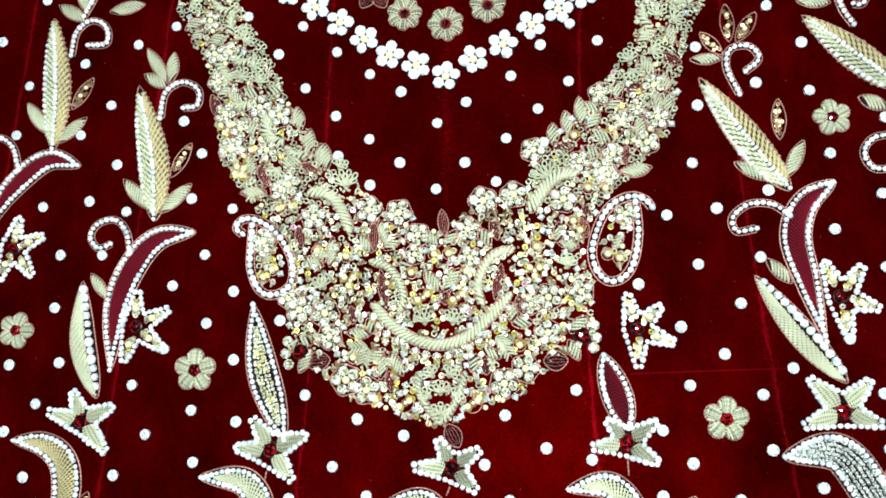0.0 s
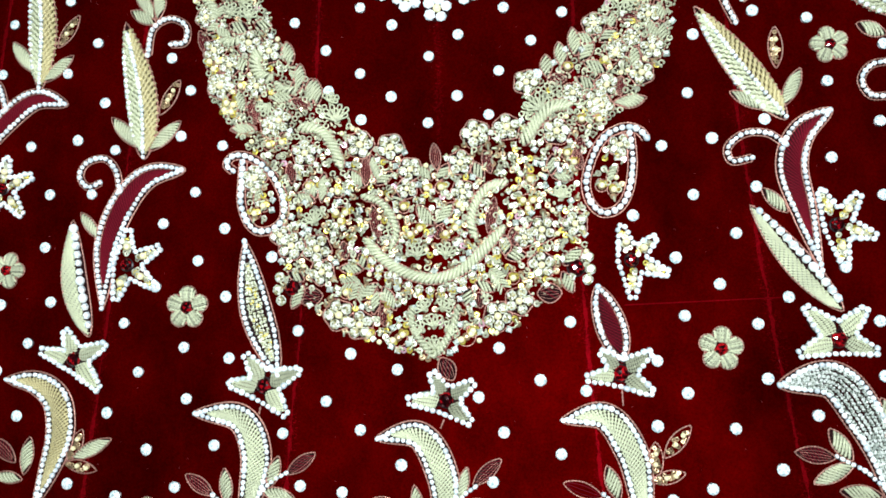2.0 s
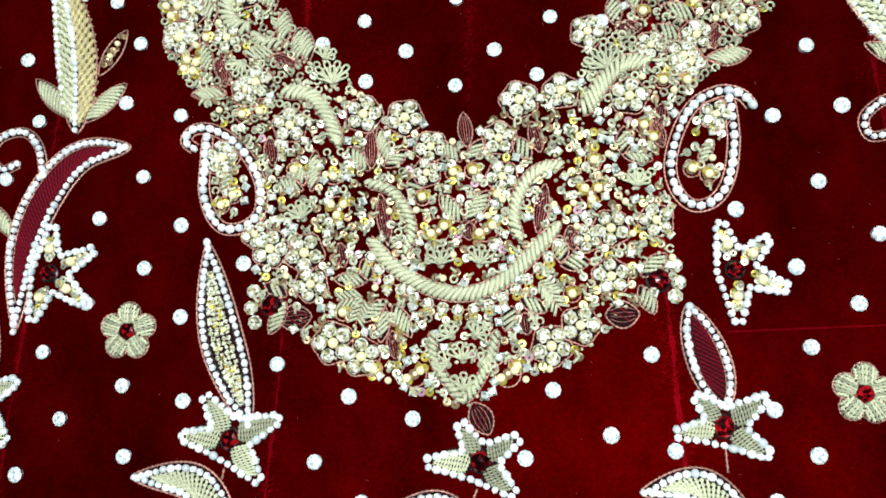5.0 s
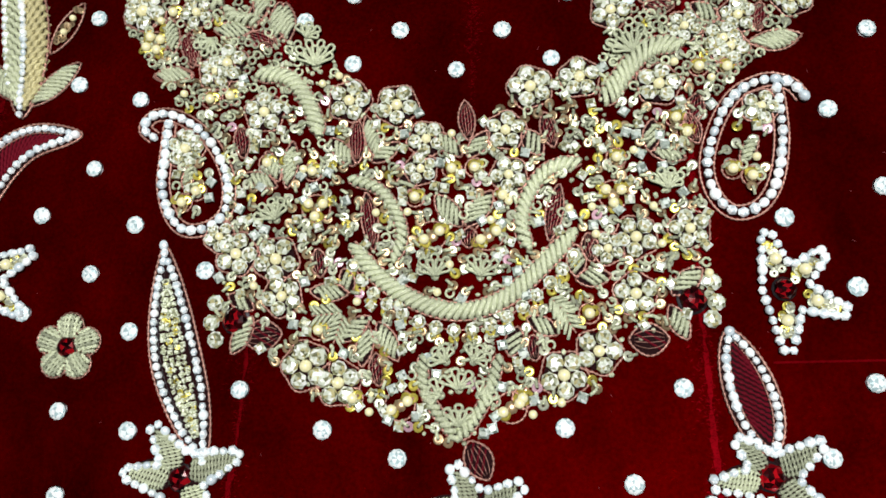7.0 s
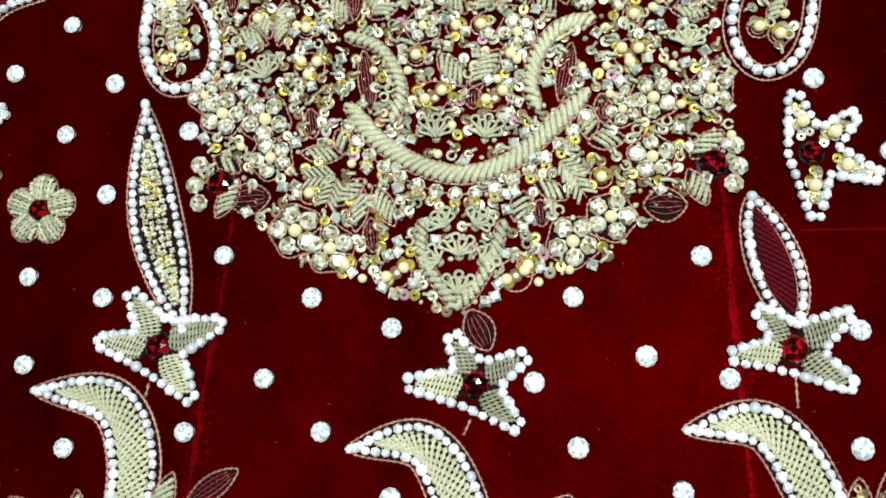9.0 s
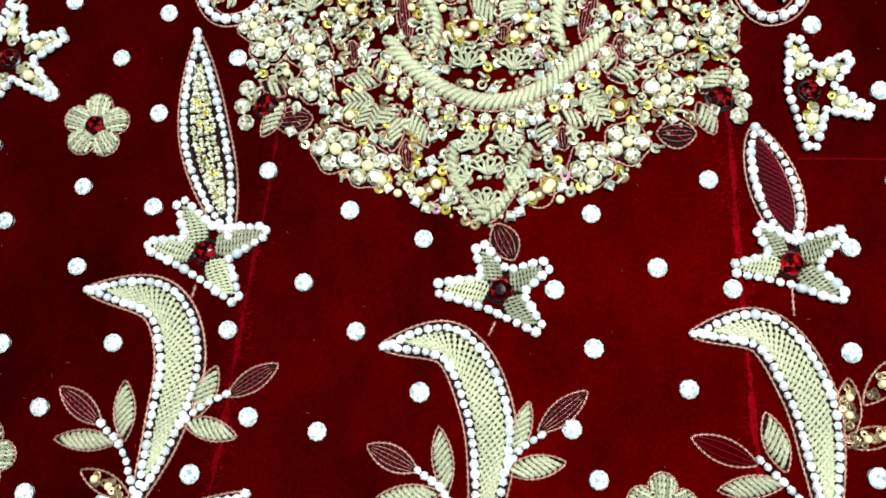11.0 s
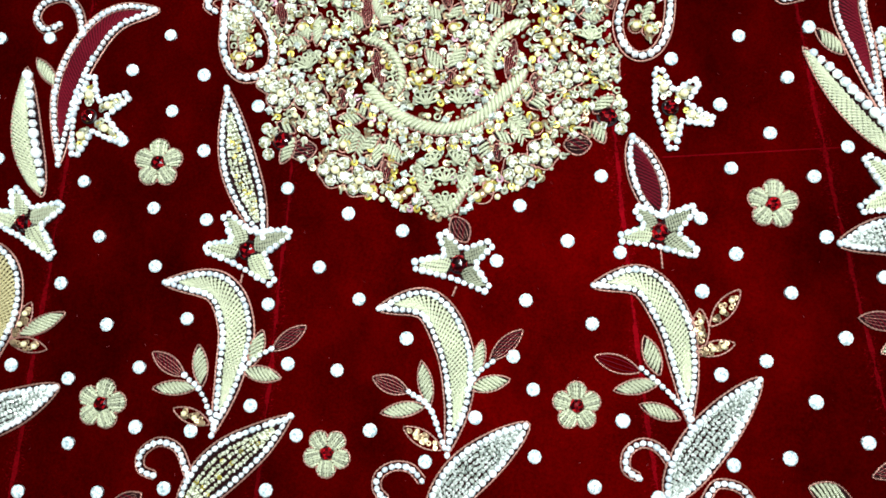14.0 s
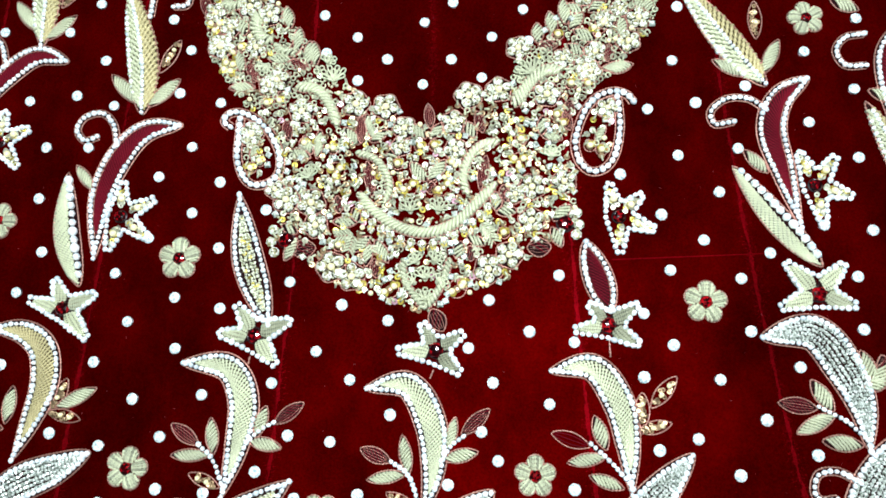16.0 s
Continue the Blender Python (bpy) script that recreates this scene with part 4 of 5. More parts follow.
# round flowers
rosette(-209, -36.9, 8.6, 5, 0, False, "red")
rosette(-117.2, -56.2, 9.8, 5, 0.3, False)
rosette(126.5, -77.8, 9.4, 5, 0.2, False, "red")
rosette(181.8, 58.7, 8.3, 5, 0.5, False)
rosette(-134.8, -152.6, 9.4, 5, 0.1, False)
rosette(-45.6, -171.2, 8.8, 5, 0.9, False, "red")
rosette(49, -153.9, 8.8, 5, 0.3, False, "red")
rosette(-17.8, 119.1, 9.2, 7, 0.1, True)
rosette(2.9, 112.7, 9.3, 7, 0.4, True)
rosette(23.7, 121.5, 9.3, 7, 0.2, True)
leaf((-33.4, 133.4), (-39.6, 123.1), 8, 'maroon', 0)
leaf((-33.4, 133.4), (-27.5, 122.6), 8, 'maroon', 0)

# collar of stone flowers
stone_flower(-76.2, 133.2, 7.6, 0, BEAD, None, False)
stone_flower(-62.8, 124.3, 7.6, 1.9, BEAD, None, False)
stone_flower(-50.4, 115.5, 7.6, 3.8, BEAD, None, False)
stone_flower(-37.9, 106.3, 7.6, 5.7, BEAD, None, False)
stone_flower(-25, 97.4, 7.6, 1.32, BEAD, None, False)
stone_flower(-11.7, 91.6, 7.6, 3.22, BEAD, None, False)
stone_flower(2.8, 85.4, 7.6, 5.12, BEAD, None, False)
stone_flower(16.4, 93.6, 7.6, 0.74, BEAD, None, False)
stone_flower(30.9, 100.6, 7.6, 2.64, BEAD, None, False)
stone_flower(44.8, 109.9, 7.6, 4.54, BEAD, None, False)
stone_flower(57.9, 117.5, 7.6, 0.16, BEAD, None, False)
stone_flower(69.8, 124.6, 7.6, 2.06, BEAD, None, False)

# paisleys
tendril(((-96.2, 8.9), (-99.6, 12.1), (-96.8, 16), (-90.3, 16), (-82.6, 11.8), (-75.7, 4.3), (-71.3, -5.5), (-71.5, -14.9), (-76.5, -19.8), (-83.6, -20.6), (-88.8, -16), (-92, -6.7), (-91.9, 4.2), (-91.6, 13.1)), 3.4)
tendril(((98.5, 18), (95.3, 21.9), (88.6, 23.5), (79.9, 19.3), (74, 10.2), (70.6, -1.7), (72.3, -10.9), (77.6, -16.1), (84.7, -14.3), (89.5, -6.9), (91.8, 4.8), (91.7, 15), (91.1, 20.6)), 3.4)

# the bib: pearls, cords, leaves
leaf((0.1, 1.4), (-8.2, 9.1), 5, 'gold', 0)
leaf((1.8, 1), (8, 9.4), 5, 'gold', 0)
leaf((0.4, -20), (-7.8, -10.2), 6, 'gold', 0)
leaf((1.5, -20), (9.2, -9.1), 6, 'gold', 0)
leaf((-25.5, 1.1), (-29.4, 15), 4.5, 'gold', 0)
leaf((-27.2, 0), (-18.7, 6.1), 5, 'gold', 0)
leaf((-32.3, -1.1), (-40.2, 7.9), 5, 'gold', 0)
leaf((-55.4, -5.7), (-60, 4.1), 4.5, 'gold', 0)
leaf((-55.8, -7.4), (-66.2, -3), 4.5, 'gold', 0)
leaf((-52.9, -8), (-51.7, 7.2), 5, 'gold', 0)
leaf((-32.5, -39.7), (-44.3, -39), 5.5, 'gold', 0)
leaf((-31.8, -39.7), (-34.5, -32.2), 4.5, 'gold', 0)
leaf((-26.1, -46.3), (-34.9, -53.7), 5.5, 'gold', 0)
leaf((-23.8, -47.9), (-17.4, -59.1), 5.5, 'gold', 0)
leaf((-26.5, -48.8), (-28, -60.9), 5, 'gold', 0)
leaf((-60.7, -44.6), (-68.8, -40.2), 5, 'gold', 0)
leaf((-61, -46.6), (-66.7, -57.8), 5.5, 'gold', 0)
leaf((59.2, -39.7), (67.9, -32.1), 6, 'gold', 0)
leaf((58.6, -42.5), (63.3, -52.2), 5.5, 'gold', 0)
leaf((16.7, -48.9), (14.3, -57.5), 5.5, 'gold', 0)
leaf((19, -46.3), (28.1, -51), 5, 'gold', 0)
leaf((33.4, -34.9), (32.9, -25.1), 5.5, 'gold', 0)
leaf((32.8, -35.3), (42.9, -34.3), 5.5, 'gold', 0)
leaf((86, 34.2), (98.5, 35.9), 5, 'gold', 0)
leaf((-85, 29.3), (-98.1, 29.7), 5, 'gold', 0)
leaf((54.8, 2), (56, 12.3), 5, 'gold', 0)
leaf((65.1, 0.1), (54.8, 2), 4, 'gold', 0)
leaf((-55.3, 39.9), (-57, 53.5), 6, 'gold', 0)
leaf((-64.6, 46.9), (-66.3, 53.8), 6, 'gold', 0)
leaf((18.1, 9.6), (23.8, 1.6), 6, 'gold', 0)
leaf((80, -1.8), (85.2, 6.6), 4, 'gold', 0)
leaf((-85.5, -7.7), (-82.6, 0.4), 4, 'gold', 0)
bugle_leaf((-34.4, -45.5), (-43.3, -46.4), 6)
bugle_leaf((-33.9, -46.4), (-36.5, -54.5), 6)
bugle_leaf((25.9, -41.1), (31.3, -45.9), 6)
bugle_leaf((27.4, -42.7), (32.8, -50.6), 6)
leaf((-13, -5.8), (-19.7, -7.4), 6, 'gold', 0)
leaf((2.1, 6.3), (0.6, 19.2), 5, 'maroon', 0)
leaf((-31.6, -0.6), (-32.2, 14.1), 5, 'maroon', 0)
leaf((-67, 1.7), (-69, 12.6), 5, 'maroon', 0)
leaf((-85.7, 31.8), (-88.1, 44.2), 5, 'maroon', 0)
leaf((-58.5, 38.7), (-69.3, 43.2), 5.5, 'maroon', 0)
leaf((27.2, 3.8), (24.3, 15.1), 5, 'maroon', 0)
leaf((87.1, 38.6), (88.5, 48.4), 5, 'maroon', 0)
leaf((-25.5, -27.2), (-28.6, -9.1), 5, 'maroon', 0)
leaf((25.5, -24.4), (28.7, -7.1), 5, 'maroon', 0)
leaf((-41.1, -35.1), (-42.6, -26.3), 5, 'maroon', 0)
leaf((37.6, -30.5), (36.5, -21.8), 5, 'maroon', 0)
leaf((-22.6, -66.3), (-24, -56.8), 5, 'maroon', 0)
leaf((21.4, -58.6), (20.5, -51.1), 5, 'maroon', 0)
leaf((68.5, 4.3), (65.7, 13.9), 5, 'maroon', 0)
leaf((2.4, -26.4), (2.4, -20), 5, 'maroon', 0)
leaf((-63.6, -52.9), (-51.8, -51.4), 9, 'maroon', 0)
leaf((47.1, -52.4), (58.3, -52), 9, 'maroon', 0)
braid(((-32.4, -24.9), (-23.9, -34.7), (-12.1, -42.1), (0.2, -44.8), (12.3, -41.2), (21.9, -33), (33, -21.1)), 5.2)
braid(((-33.9, -5.2), (-24.8, -8.3), (-19, -16.1), (-17.3, -23), (-19.4, -30)), 3.6)
braid(((35, -0.3), (25.4, -2.8), (19.6, -10.4), (17.5, -19.7), (20, -26.4)), 4.2)
braid(((-10.5, -57.1), (-9.6, -66.9), (-4.2, -75.4), (0.1, -80.3)), 3.4)
braid(((11.3, -56.9), (8.8, -66.6), (4.2, -75.2), (0.1, -80.3)), 3.4)
braid(((-64.7, 28.8), (-54.6, 27.9), (-47.9, 19.9), (-43.3, 8.9)), 5.2)
braid(((41.9, 17), (49.1, 28.1), (55.9, 34.6), (65, 35.5)), 6)
loop_fan(-45.8, 31.1, 8.5, 1.6, 9)
loop_fan(50.9, 32.9, 8.5, 2, 9)
loop_fan(-7.3, -34.7, 6.5, 1.6, 7)
loop_fan(5.8, -34.7, 6.5, 1.4, 7)
loop_fan(59.2, -9.1, 6, 1.5, 8)
loop_fan(-55.5, -17.6, 6.5, 2, 8)
loop_fan(-49, 40.6, 5, 1.2, 6)
loop_fan(-3.7, -59, 5, 2.2, 6)
loop_fan(4, -58.9, 5, 0.9, 6)
loop_fan(-0, -66.8, 6, 1.57, 6)
loop_fan(-5.1, -68.4, 5, 2.6, 5)
loop_fan(5.7, -68.2, 5, 0.5, 5)
loop_fan(0.1, -76.8, 6, 1.57, 7)
pearl_cluster(-99.1, 40.3, 4)
pearl_cluster(-43.5, -14.2, 3)
pearl_cluster(44, -10.7, 3)
pearl_cluster(-8.4, -22.6, 2)
pearl_cluster(8.1, -22.7, 2)
pearl_cluster(-30.1, -69.6, 1)
pearl_cluster(-16.6, -71.4, 2)
pearl_cluster(14.7, -71.4, 2)
pearl_cluster(17.8, -68.8, 1)
pearl_cluster(-2.9, -2.4, 1)
pearl_cluster(3.9, -2.1, 1)
pearl_cluster(-13.7, -11, 1)
pearl_cluster(12.2, -10.7, 1)
pearl_cluster(-59.2, 0.1, 1)
pearl_cluster(-78.8, 21, 1)
pearl_cluster(-72.4, 22, 1)
pearl_cluster(-45, -2.8, 1)
pearl_cluster(69.6, 27.9, 1)
pearl_cluster(77.6, 27.6, 1)
pearl_cluster(62.4, 12.2, 1)
pearl_cluster(65.4, 7.8, 1)
pearl_cluster(45.1, 0.4, 1)
pearl_cluster(-40.9, -50.5, 1)
pearl_cluster(36.5, -45.1, 1)
pearl_cluster(-85.2, -12.1, 1)
pearl_cluster(-81, -8.6, 1)
pearl_cluster(77.6, -3.5, 1)
pearl_cluster(82.9, -5.5, 1)
pearl_cluster(-93.4, 50.9, 1)
stone_flower(-34.6, 19.6, 6.7, 0)
stone_flower(-19.9, 17.9, 6.6, 2.3)
stone_flower(-10.7, 6.9, 5.8, 4.6)
stone_flower(20.3, 22.9, 6.8, 0.62)
stone_flower(34.9, 25.6, 6.3, 2.92)
stone_flower(13, 9.3, 6, 5.22)
stone_flower(-67.1, -28, 6.6, 1.24)
stone_flower(-54.8, -29.7, 6.9, 3.54)
stone_flower(-52.4, -40.7, 6.1, 5.84)
stone_flower(-44.1, -60.8, 7.2, 1.86)
stone_flower(-34.4, -65.4, 6.7, 4.16)
stone_flower(-77.6, 30.1, 5.9, 0.18)
stone_flower(38.9, -55.6, 6.5, 2.48)
stone_flower(29.2, -62.3, 6.8, 4.78)
stone_flower(50, -23.2, 6.3, 0.8)
stone_flower(65, -20.8, 5.9, 3.1)
stone_flower(49.5, -39.4, 6.2, 5.4)
stone_flower(58, 22.8, 6.5, 1.42)
stone_flower(78.8, 33.9, 5.8, 3.72)
stone_flower(-103.4, 51.9, 6.9, 6.02)
stone_flower(13.9, -4.4, 5.6, 2.04)
stone_flower(-12.2, -2.3, 5.1, 4.34)
stone_flower(-61.2, 16.5, 6.5, 0.36)
stone_flower(-85.7, 5, 6.2, 2.66)
stone_flower(86.5, 15.2, 5.4, 4.96)
stone_flower(44.6, 46.9, 6.1, 6.2)
stone_flower(-72.7, -22.8, 4.9, 2.22)
stone_flower(42, -26.5, 4.8, 4.52)
leaf((-110, 67), (-115.4, 80.7), 5.5, 'maroon', 0)
leaf((-83.7, 32.6), (-90, 43.2), 5.5, 'maroon', 0)
leaf((-59.7, 39.4), (-68.7, 43), 5.5, 'maroon', 0)
leaf((-85.5, 30.2), (-98.7, 29.4), 5.5, 'gold', 0)
leaf((-68.8, 60.1), (-71.5, 72.8), 6, 'gold', 0)
leaf((-64.7, 47.6), (-64.3, 61.3), 6, 'gold', 0)
leaf((-58.7, 40.4), (-58.7, 53.7), 6, 'gold', 0)
leaf((-66.7, 44.4), (-79.8, 44.7), 6, 'gold', 0)
leaf((-91.7, 57.1), (-95, 66.5), 6, 'gold', 0)
leaf((-90, 79.4), (-100.5, 82.8), 7, 'gold', 0)
leaf((54.3, 49), (53.9, 60.3), 6, 'gold', 0)
leaf((62, 53.5), (59.9, 66.2), 6, 'gold', 0)
leaf((68.1, 58.6), (66.6, 72.9), 6, 'gold', 0)
leaf((87.5, 71.3), (79, 64.9), 6, 'gold', 0)
leaf((63.6, 47.9), (54.2, 48), 5.5, 'maroon', 0)
leaf((87.1, 39.6), (88.3, 48.1), 5.5, 'maroon', 0)
leaf((67.1, 10.4), (69, 19.9), 5.5, 'maroon', 0)
leaf((99.7, 37.3), (84.1, 35.3), 5.5, 'gold', 0)
leaf((82.3, 50.2), (71.5, 55.9), 6.5, 'gold', 0)
stone_flower(-104.2, 51.4, 6.2, 0)
stone_flower(-74.2, 32.9, 6.5, 2.9)
stone_flower(-85.8, 50.7, 5.6, 5.8)
stone_flower(-107.5, 70, 5.8, 2.42)
stone_flower(103, 61.2, 5.9, 5.32)
stone_flower(97.6, 49.2, 5.9, 1.94)
stone_flower(76.8, 36.5, 6, 4.84)
stone_flower(86.8, 60.6, 5.1, 1.46)
stone_flower(94.1, 66.3, 4.6, 4.36)
stone_flower(66, 40.9, 5.1, 0.98)
stone_flower(-89.9, 72.8, 6.2, 3.88)
stone_flower(-79.6, 68.1, 6.2, 0.5)
pearl_cluster(-107.3, 62.6, 3)
pearl_cluster(83.6, 57.6, 2)
pearl_cluster(63.9, 53.4, 1)
braid(((-84.2, 71.1), (-87.2, 62), (-82, 54.7), (-77.4, 55.4)), 6)
ruby = Shape()
dome(ruby, -66, -47.8, 0.2, 4.4, 4.4, 0.7, 0, 12, 2, 0.0)
hold([(-66, -47.8)], 4.2)
gem(-66, -47.8, 3.8, part('gem_setting', ruby, DARK, dress, 'dark cup holding a red glass gem'), 'dark')
stud = Shape()
faceted(stud, -72.4, -42.8, 0.4, 2.6, 0.3)
part('stud', stud, GLASS, dress, 'clear round stone beside the red gem', False)
stud = Shape()
faceted(stud, -73.2, -48.6, 0.4, 2.6, 0.3)
part('stud', stud, GLASS, dress, 'clear round stone beside the red gem', False)
stud = Shape()
faceted(stud, -71.6, -53.6, 0.4, 2.6, 0.3)
part('stud', stud, GLASS, dress, 'clear round stone beside the red gem', False)
ruby = Shape()
dome(ruby, 64.9, -40.9, 0.2, 4.4, 4.4, 0.7, 0, 12, 2, 0.0)
hold([(64.9, -40.9)], 4.2)
gem(64.9, -40.9, 3.8, part('gem_setting', ruby, DARK, dress, 'dark cup holding a red glass gem'), 'dark')
stud = Shape()
faceted(stud, 70.4, -36.1, 0.4, 2.6, 0.3)
part('stud', stud, GLASS, dress, 'clear round stone beside the red gem', False)
stud = Shape()
faceted(stud, 71.2, -41.7, 0.4, 2.6, 0.3)
part('stud', stud, GLASS, dress, 'clear round stone beside the red gem', False)
stud = Shape()
faceted(stud, 69.9, -46.4, 0.4, 2.6, 0.3)
part('stud', stud, GLASS, dress, 'clear round stone beside the red gem', False)
BIB_OUTER = ((-138.2, 146.7), (-134.7, 126.2), (-127.2, 109), (-118.2, 96.5), (-113.1, 73.9), (-108.9, 46.1), (-97.4, 31.5), (-89.8, 20), (-73.9, 7.1), (-70.6, -12.1), (-72.1, -33.7), (-70.9, -46.5), (-59.9, -54.4), (-50.2, -63.8), (-35.2, -71.5), (-16.1, -77.3), (1.3, -82.5), (16.8, -74.3), (35.1, -68.7), (47.1, -57.6), (58.5, -47.5), (71.4, -41.4), (69.9, -25.7), (71.3, -15.3), (65.9, -6), (68.5, 11.3), (79.9, 24.5), (93.3, 36.4), (102.9, 48.4), (110.4, 57.8), (113.4, 77.2), (118.4, 99.6), (127.2, 116.5), (131.5, 132.2))
BIB_INNER = ((96, 134.1), (93.9, 103.6), (82, 84.1), (68.1, 69), (57.1, 55.3), (44.8, 43.2), (40.5, 29.5), (21.7, 23.9), (11.5, 17), (1.5, 9.9), (-6.6, 10.8), (-17.5, 19.3), (-34, 24.4), (-41.1, 34.3), (-53.8, 40.3), (-61.2, 56.2), (-72.4, 71.9), (-81.6, 90.5), (-91, 108.9), (-102.6, 126.2), (-106.4, 145))
PAISLEYS = (((-90.3, 16), (-82.6, 11.8), (-75.7, 4.3), (-71.3, -5.5), (-71.5, -14.9), (-76.5, -19.8), (-83.6, -20.6), (-88.8, -16), (-92, -6.7), (-91.9, 4.2), (-91.6, 13.1)), ((88.6, 23.5), (79.9, 19.3), (74, 10.2), (70.6, -1.7), (72.3, -10.9), (77.6, -16.1), (84.7, -14.3), (89.5, -6.9), (91.8, 4.8), (91.7, 15), (91.1, 20.6)))

# a row of small stones hung below the large cord, each over a yellow sequin
swag = glide(((-31.5, -31.5), (-25.5, -39.5), (-12.8, -47.4), (0.2, -50.2), (13, -46.5), (24, -38), (32.5, -28.5)), 5.4)
stone_line = Shape()
cord(stone_line, swag, 0.3, 0.3)
stone_row = part("stone_swag", stone_line, COPPER, dress, "swag of clear stones over yellow sequins")
hold(swag, 2.6)
for p in swag:
    stone = new("stone", rng.choice(flower_stones[0]))
    stone.parent, stone.location = stone_row, (p.x * MM, p.y * MM, 0.6 * MM)
    stone.scale, stone.rotation_euler = (2.15 * MM, 2.15 * MM, 2.15 * MM), (rng.uniform(-.2, .2), rng.uniform(-.2, .2), rng.uniform(0, 6))
    bit = new("sequin", sequin_mesh)
    bit.parent, bit.location, bit.rotation_euler = stone_row, ((p.x + p.x * 0.02) * MM, (p.y - 2.3) * MM, 0.7 * MM), (0.3, 0.1, 0)

# rhinestones scattered over the velvet, from one side seam to the other
for x, y in ((-230, 113.5), (-217.9, 62.5), (-213.1, 88.7), (-211.3, -85.3), (-211.3, -53.6), (-207.1, 135.4), (-200.3, 24.6), (-199.8, -106.4), (-196.3, -72.2), (-190.1, -26), (-189.1, 0.1), (-185.8, -52.6), (-183.5, 99.5), (-183.1, 61.4), (-178.2, -170.7), (-176, 27), (-172.8, -137.4), (-167.9, 76.7), (-167.6, -0.3), (-166, -185.7), (-162.8, 45.5), (-156.5, 21.4), (-155.5, 108.7), (-155, -105), (-149.2, -142.8), (-148.4, -63.2), (-147.4, -167.6), (-140.4, -86.2), (-135.8, 117.9), (-135, -121.8), (-134.6, -186), (-133.4, -46.2), (-130.6, -15.8), (-129.2, 67.1), (-123.1, 27.2), (-121, -161.5), (-120.8, -138.6), (-119, 50.1), (-118.4, -74.9), (-116.4, -98.7)):
    rhinestone(x, y)
for x, y in ((-115.1, -0.8), (-112.8, -34.1), (-108.4, -184.4), (-102.4, -119.8), (-102.1, 21.7), (-99.9, -18.9), (-98.9, -162.9), (-98.6, -51.4), (-98, 121.4), (-96.3, -80.1), (-81.4, 100.4), (-76.6, -33), (-75.8, -153.5), (-70, -114.4), (-69.3, 114.9), (-68.8, -184.9), (-67.2, 82), (-63.5, -67.8), (-61.5, -137.6), (-57.6, -164.7), (-51.6, 100.3), (-51.5, 67.1), (-50, 46.7), (-49.9, -100), (-42.2, -140.2), (-38.6, -78.6), (-34.8, 88.1), (-34.7, 54.8), (-34.1, 31.9), (-34, -112.8), (-29.2, -162.8), (-19.6, 42.7), (-19.2, 78.5), (-17, -85.9), (-15.3, -128.2), (-8.3, -174.3), (-2, 29.2), (-1.4, 62), (10.8, -158.1), (11.9, 41.9)):
    rhinestone(x, y)
for x, y in ((12.7, 72.1), (19.9, -98.4), (25.6, -135.3), (26.7, 32.1), (29.4, -76.6), (30.9, -113.9), (31.8, 53.3), (32.8, -172.5), (32.9, -147.8), (34.5, 84.5), (47.2, 67.5), (47.6, -91), (49, 99.8), (49.5, 50.8), (54.6, -183.3), (55.9, -123.2), (61.5, -65.3), (62.1, 80.8), (63.4, 110.2), (65.9, -159.4), (67.6, -95.8), (76.4, 100.9), (77.7, -187.2), (91.1, -17.6), (92.1, 124), (97.9, -111.2), (99, -82.9), (103.1, -142.6), (105.2, 14.3), (105.6, -175.4), (109.1, -37.2), (111.5, -97), (111.8, -63.2), (117.9, 38.7), (118.2, -8.8), (120, -137.7), (121.7, 66.6), (122.2, 95.5), (126, -173), (127.6, -49.4)):
    rhinestone(x, y)
for x, y in ((127.7, 17), (131, -112.2), (135.9, -26.8), (136.9, -152.8), (140.9, 43.7), (143, -67.2), (145.6, -91), (145.8, -5.9), (148.9, 76.7), (149.6, -129.4), (151.3, 25), (154.4, -167.5), (156.2, 115), (156.6, -55.6), (165.7, -106.7), (170, -144.1), (170.9, 95.9), (172.8, 72.2), (179.1, 6.4), (179.8, 41.8), (180, -168.1), (181.5, -42.9), (194, -66.6), (194.3, -90.2), (199.8, -11.2), (201, 22.4), (202.7, -45.5), (205.3, 58.1)):
    rhinestone(x, y)

# ---- loose filling of the bib ----
def inside(x, y, ring_pts):
    hit = False
    for (x0, y0), (x1, y1) in zip(ring_pts, (*ring_pts[1:], ring_pts[0])):
        if (y0 > y) != (y1 > y) and x < x0 + (y - y0) * (x1 - x0) / (y1 - y0):
            hit = not hit
    return hit


bib_edge = (*BIB_OUTER, *BIB_INNER)
fill = {k: Shape() for k in ("sequin", "yellow", "tan", "pink", "bugle", "coil")}
taken, stones, pearls = {}, [], []


def free(x, y, gap):
    i, j = int(x // 4), int(y // 4)
    for a in range(i - 1, i + 2):
        for b in range(j - 1, j + 2):
            for u, w in taken.get((a, b), ()):
                if (u - x) ** 2 + (w - y) ** 2 < gap * gap:
                    return False
    taken.setdefault((i, j), []).append((x, y))
    return True


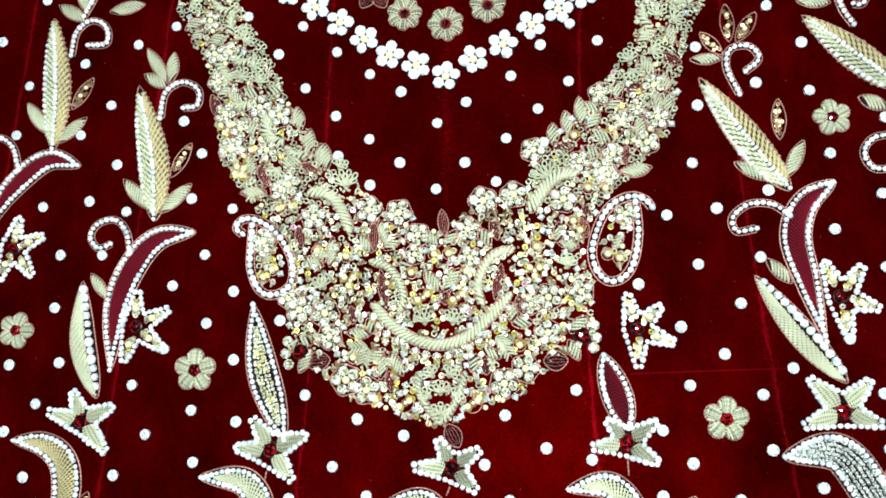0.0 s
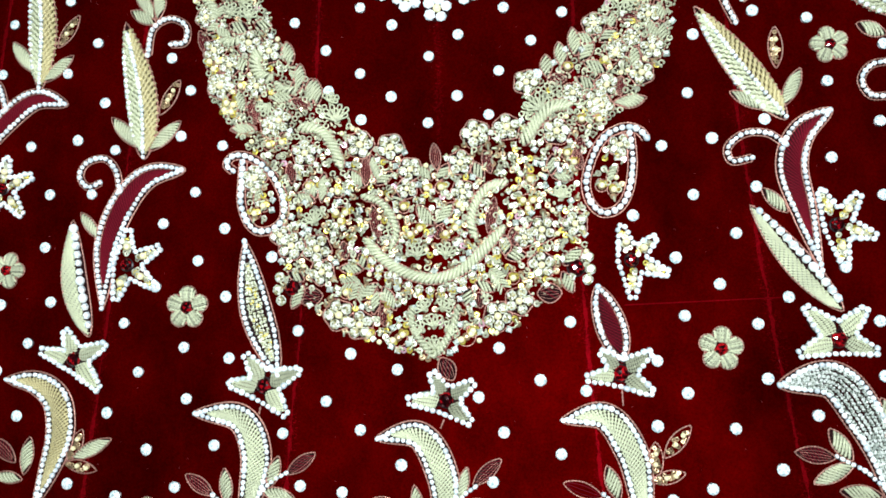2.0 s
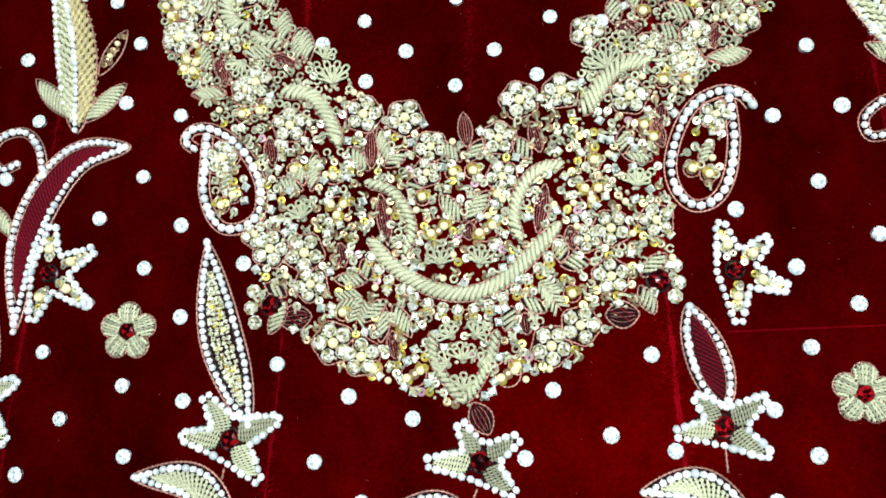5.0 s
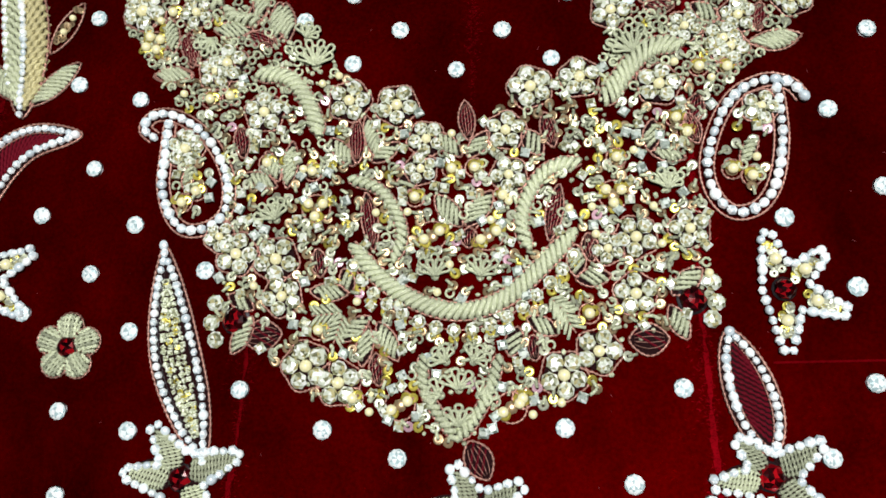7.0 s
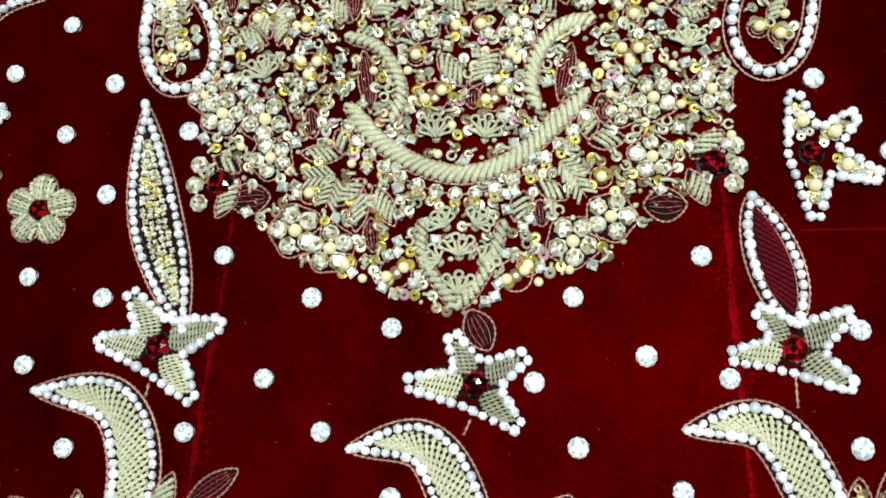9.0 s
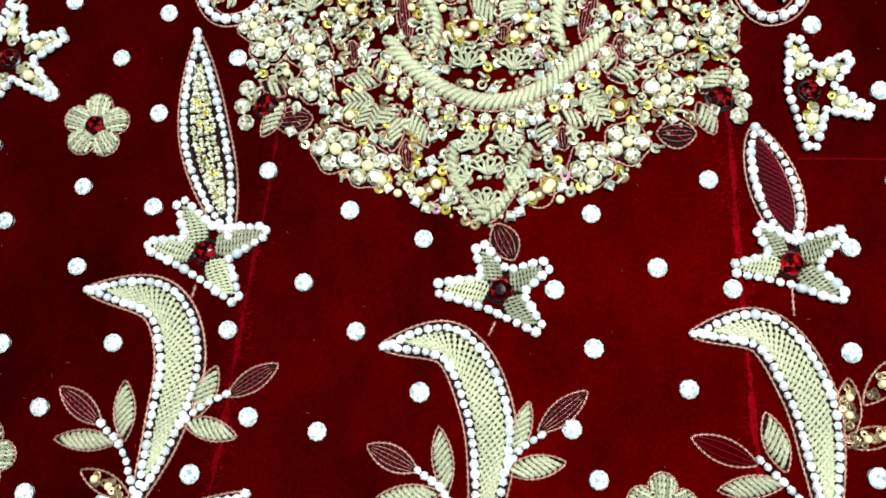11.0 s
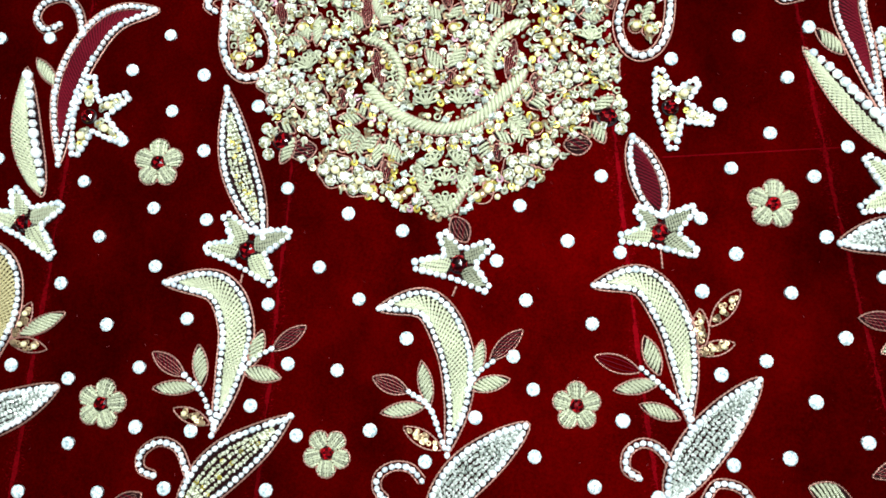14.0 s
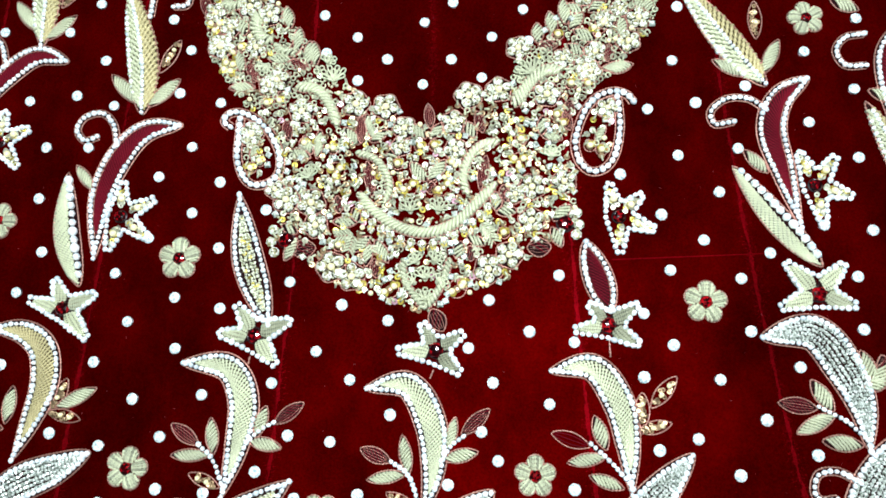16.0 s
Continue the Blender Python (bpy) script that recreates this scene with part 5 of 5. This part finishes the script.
# more satin leaves and stone flowers up the two arms of the bib
for side in (-1, 1):
    for _ in range(900):
        x, y = side * rng.uniform(55, 130), rng.uniform(38, 135)
        if any((u - x) ** 2 + (w - y) ** 2 < (r + 2.0) ** 2 for u, w, r in busy) or not all(inside(x + u, y + w, bib_edge) for u, w in ((4, 0), (-4, 0), (0, 4), (0, -4))):
            continue
        k, a, r = rng.random(), rng.uniform(0, 6.3), rng.uniform(4.5, 6.5)
        ux, uy = math.cos(a), math.sin(a)
        if k < 0.16:
            stone_flower(x, y, 5.6, a)
        elif k < 0.42:
            loop_fan(x - ux * 2, y - uy * 2, 6.5, a, 7)
        elif k < 0.54:
            braid(((x - ux * 6, y - uy * 6), (x - uy * 2, y + ux * 2), (x + ux * 6, y + uy * 6)), 4.4)
        else:
            leaf((x - r * ux, y - r * uy), (x + r * ux, y + r * uy), rng.uniform(4.8, 6), rng.choices(("gold", "maroon"), (6, 1))[0])

cells = {}
for u, w, r in busy:
    for i in range(int((u - r) // 2), int((u + r) // 2) + 1):
        for j in range(int((w - r) // 2), int((w + r) // 2) + 1):
            cells.setdefault((i, j), []).append((u, w, r))


def held(x, y, extra=0.5):
    return any((u - x) ** 2 + (w - y) ** 2 < (r + extra) ** 2 for u, w, r in cells.get((int(x // 2), int(y // 2)), ()))


def one_bit(x, y, upper):
    k, a = rng.random(), rng.uniform(0, 6.3)
    z = 0.35 + rng.uniform(0, 0.5)
    if upper:
        k = k / 0.3 * 0.86 if k < 0.3 else (0.88 if k < 0.36 else 0.95)
    if k < 0.64:
        kind = rng.choices(("sequin", "yellow", "tan", "pink"), (4, 1.6, 4.2, 0.5))[0]
        ring(fill[kind], x, y, z, 1.55, 0.45, rng.uniform(-.45, .45), a, 10)
        c, s = math.cos(a), math.sin(a)
        tube(fill["bugle"], [(x, y, z + 0.45), (x + c * 1.4, y + s * 1.4, z + 0.8), (x + c * 2.7, y + s * 2.7, z + 0.3)], 0.50, 6)
    elif k < 0.86:
        stones.append((x, y, z, a))
    elif k < 0.91:
        pearls.append((x, y, z + 0.7, 1.3, 1.3, 1.3, 0))
    else:
        pts = [(x + 1.2 * math.cos(b), y + 1.2 * math.sin(b), z + 0.3) for b in [a + 0.7 * i for i in range(9)]]
        tube(fill["coil"], pts, 0.42, 5)


xs, ys = [p[0] for p in bib_edge], [p[1] for p in bib_edge]
for _ in range(20000):
    x, y = rng.uniform(min(xs), max(xs)), rng.uniform(min(ys), max(ys))
    if inside(x, y, bib_edge) and not any(inside(x, y, p) for p in PAISLEYS) and not held(x, y, 0.2) and free(x, y, 2.15 if y > 20 else 2.2):
        one_bit(x, y, y > 20)
for _ in range(300):
    p = PAISLEYS[_ % 2]
    x, y = rng.uniform(min(q[0] for q in p), max(q[0] for q in p)), rng.uniform(min(q[1] for q in p), max(q[1] for q in p))
    c = (sum(q[0] for q in p) / len(p), sum(q[1] for q in p) / len(p))
    if inside(c[0] + (x - c[0]) * 1.45, c[1] + (y - c[1]) * 1.3, p) and free(x, y, 2.5):
        one_bit(x, y, False)

bib = part("bib_filling", fill["coil"], GOLD, dress, "bib filled with rings of pale gold coil", kind="stuff")
for key, mat, name, label in (("sequin", SEQUIN, "silver_sequin", "silver sequins sewn thickly over the bib"), ("yellow", YSEQUIN, "yellow_sequin", "yellow gold sequins in the bib"),
                              ("tan", TSEQUIN, "tan_sequin", "brown tan sequins in the bib"), ("pink", PSEQUIN, "pink_sequin", "pink sheen sequins in the bib"),
                              ("bugle", GOLD, "bugle_bead", "pale gold bugle beads holding sequins")):
    part(name, fill[key], mat, bib, label, kind="stuff")
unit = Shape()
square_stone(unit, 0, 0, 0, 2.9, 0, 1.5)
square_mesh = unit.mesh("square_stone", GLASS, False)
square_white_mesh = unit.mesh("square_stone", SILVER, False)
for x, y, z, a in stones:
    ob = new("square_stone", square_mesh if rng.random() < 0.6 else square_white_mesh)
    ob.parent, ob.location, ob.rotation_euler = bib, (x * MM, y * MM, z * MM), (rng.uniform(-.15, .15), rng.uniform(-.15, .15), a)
beads_on(bib, pearls, "seed_pearl", pearl_mesh)

# fine knots under the filling, and lint on the pile
knots, lint = Shape(), Shape()
near = {}
for _ in range(26000):
    x, y = rng.uniform(min(xs), max(xs)), rng.uniform(min(ys), max(ys))
    i, j = int(x // 1.6), int(y // 1.6)
    if (i, j) in near or not inside(x, y, bib_edge) or any(inside(x, y, p) for p in PAISLEYS):
        continue
    near[(i, j)] = True
    if rng.random() < (0.20 if y < 20 else 0.75):
        q = rng.uniform(0.55, 0.85)
        dome(knots, x, y, 0.15, q * 1.2, q, 0.75, rng.uniform(0, 3), 6, 2)
part("thread_knot", knots, GOLD, bib, "fine knots of dull gold thread under the stones", kind="stuff")
for _ in range(260):
    x, y, a = rng.uniform(-200, 190), rng.uniform(-190, 120), rng.uniform(0, 6.3)
    k = rng.uniform(0.3, 1.2)
    z = ground_z(x, y) + 0.08
    tube(lint, [(x, y, z), (x + k * math.cos(a), y + k * math.sin(a), z + 0.1)], 0.07, 3)
part("lint", lint, LINT, dress, "specks of pale pink lint on the velvet", kind="stuff")

# pile brushed up in loose drifts over the velvet
drift = Shape()
for _ in range(60000):
    x, y = rng.uniform(-215, 210), rng.uniform(-200, 130)
    if noise.noise(Vector((x / 26, y / 30, 2))) + 0.5 * noise.noise(Vector((x / 7, y / 7, 5))) > 0.22 and rng.random() < 0.6:
        tuft(drift, x, y)
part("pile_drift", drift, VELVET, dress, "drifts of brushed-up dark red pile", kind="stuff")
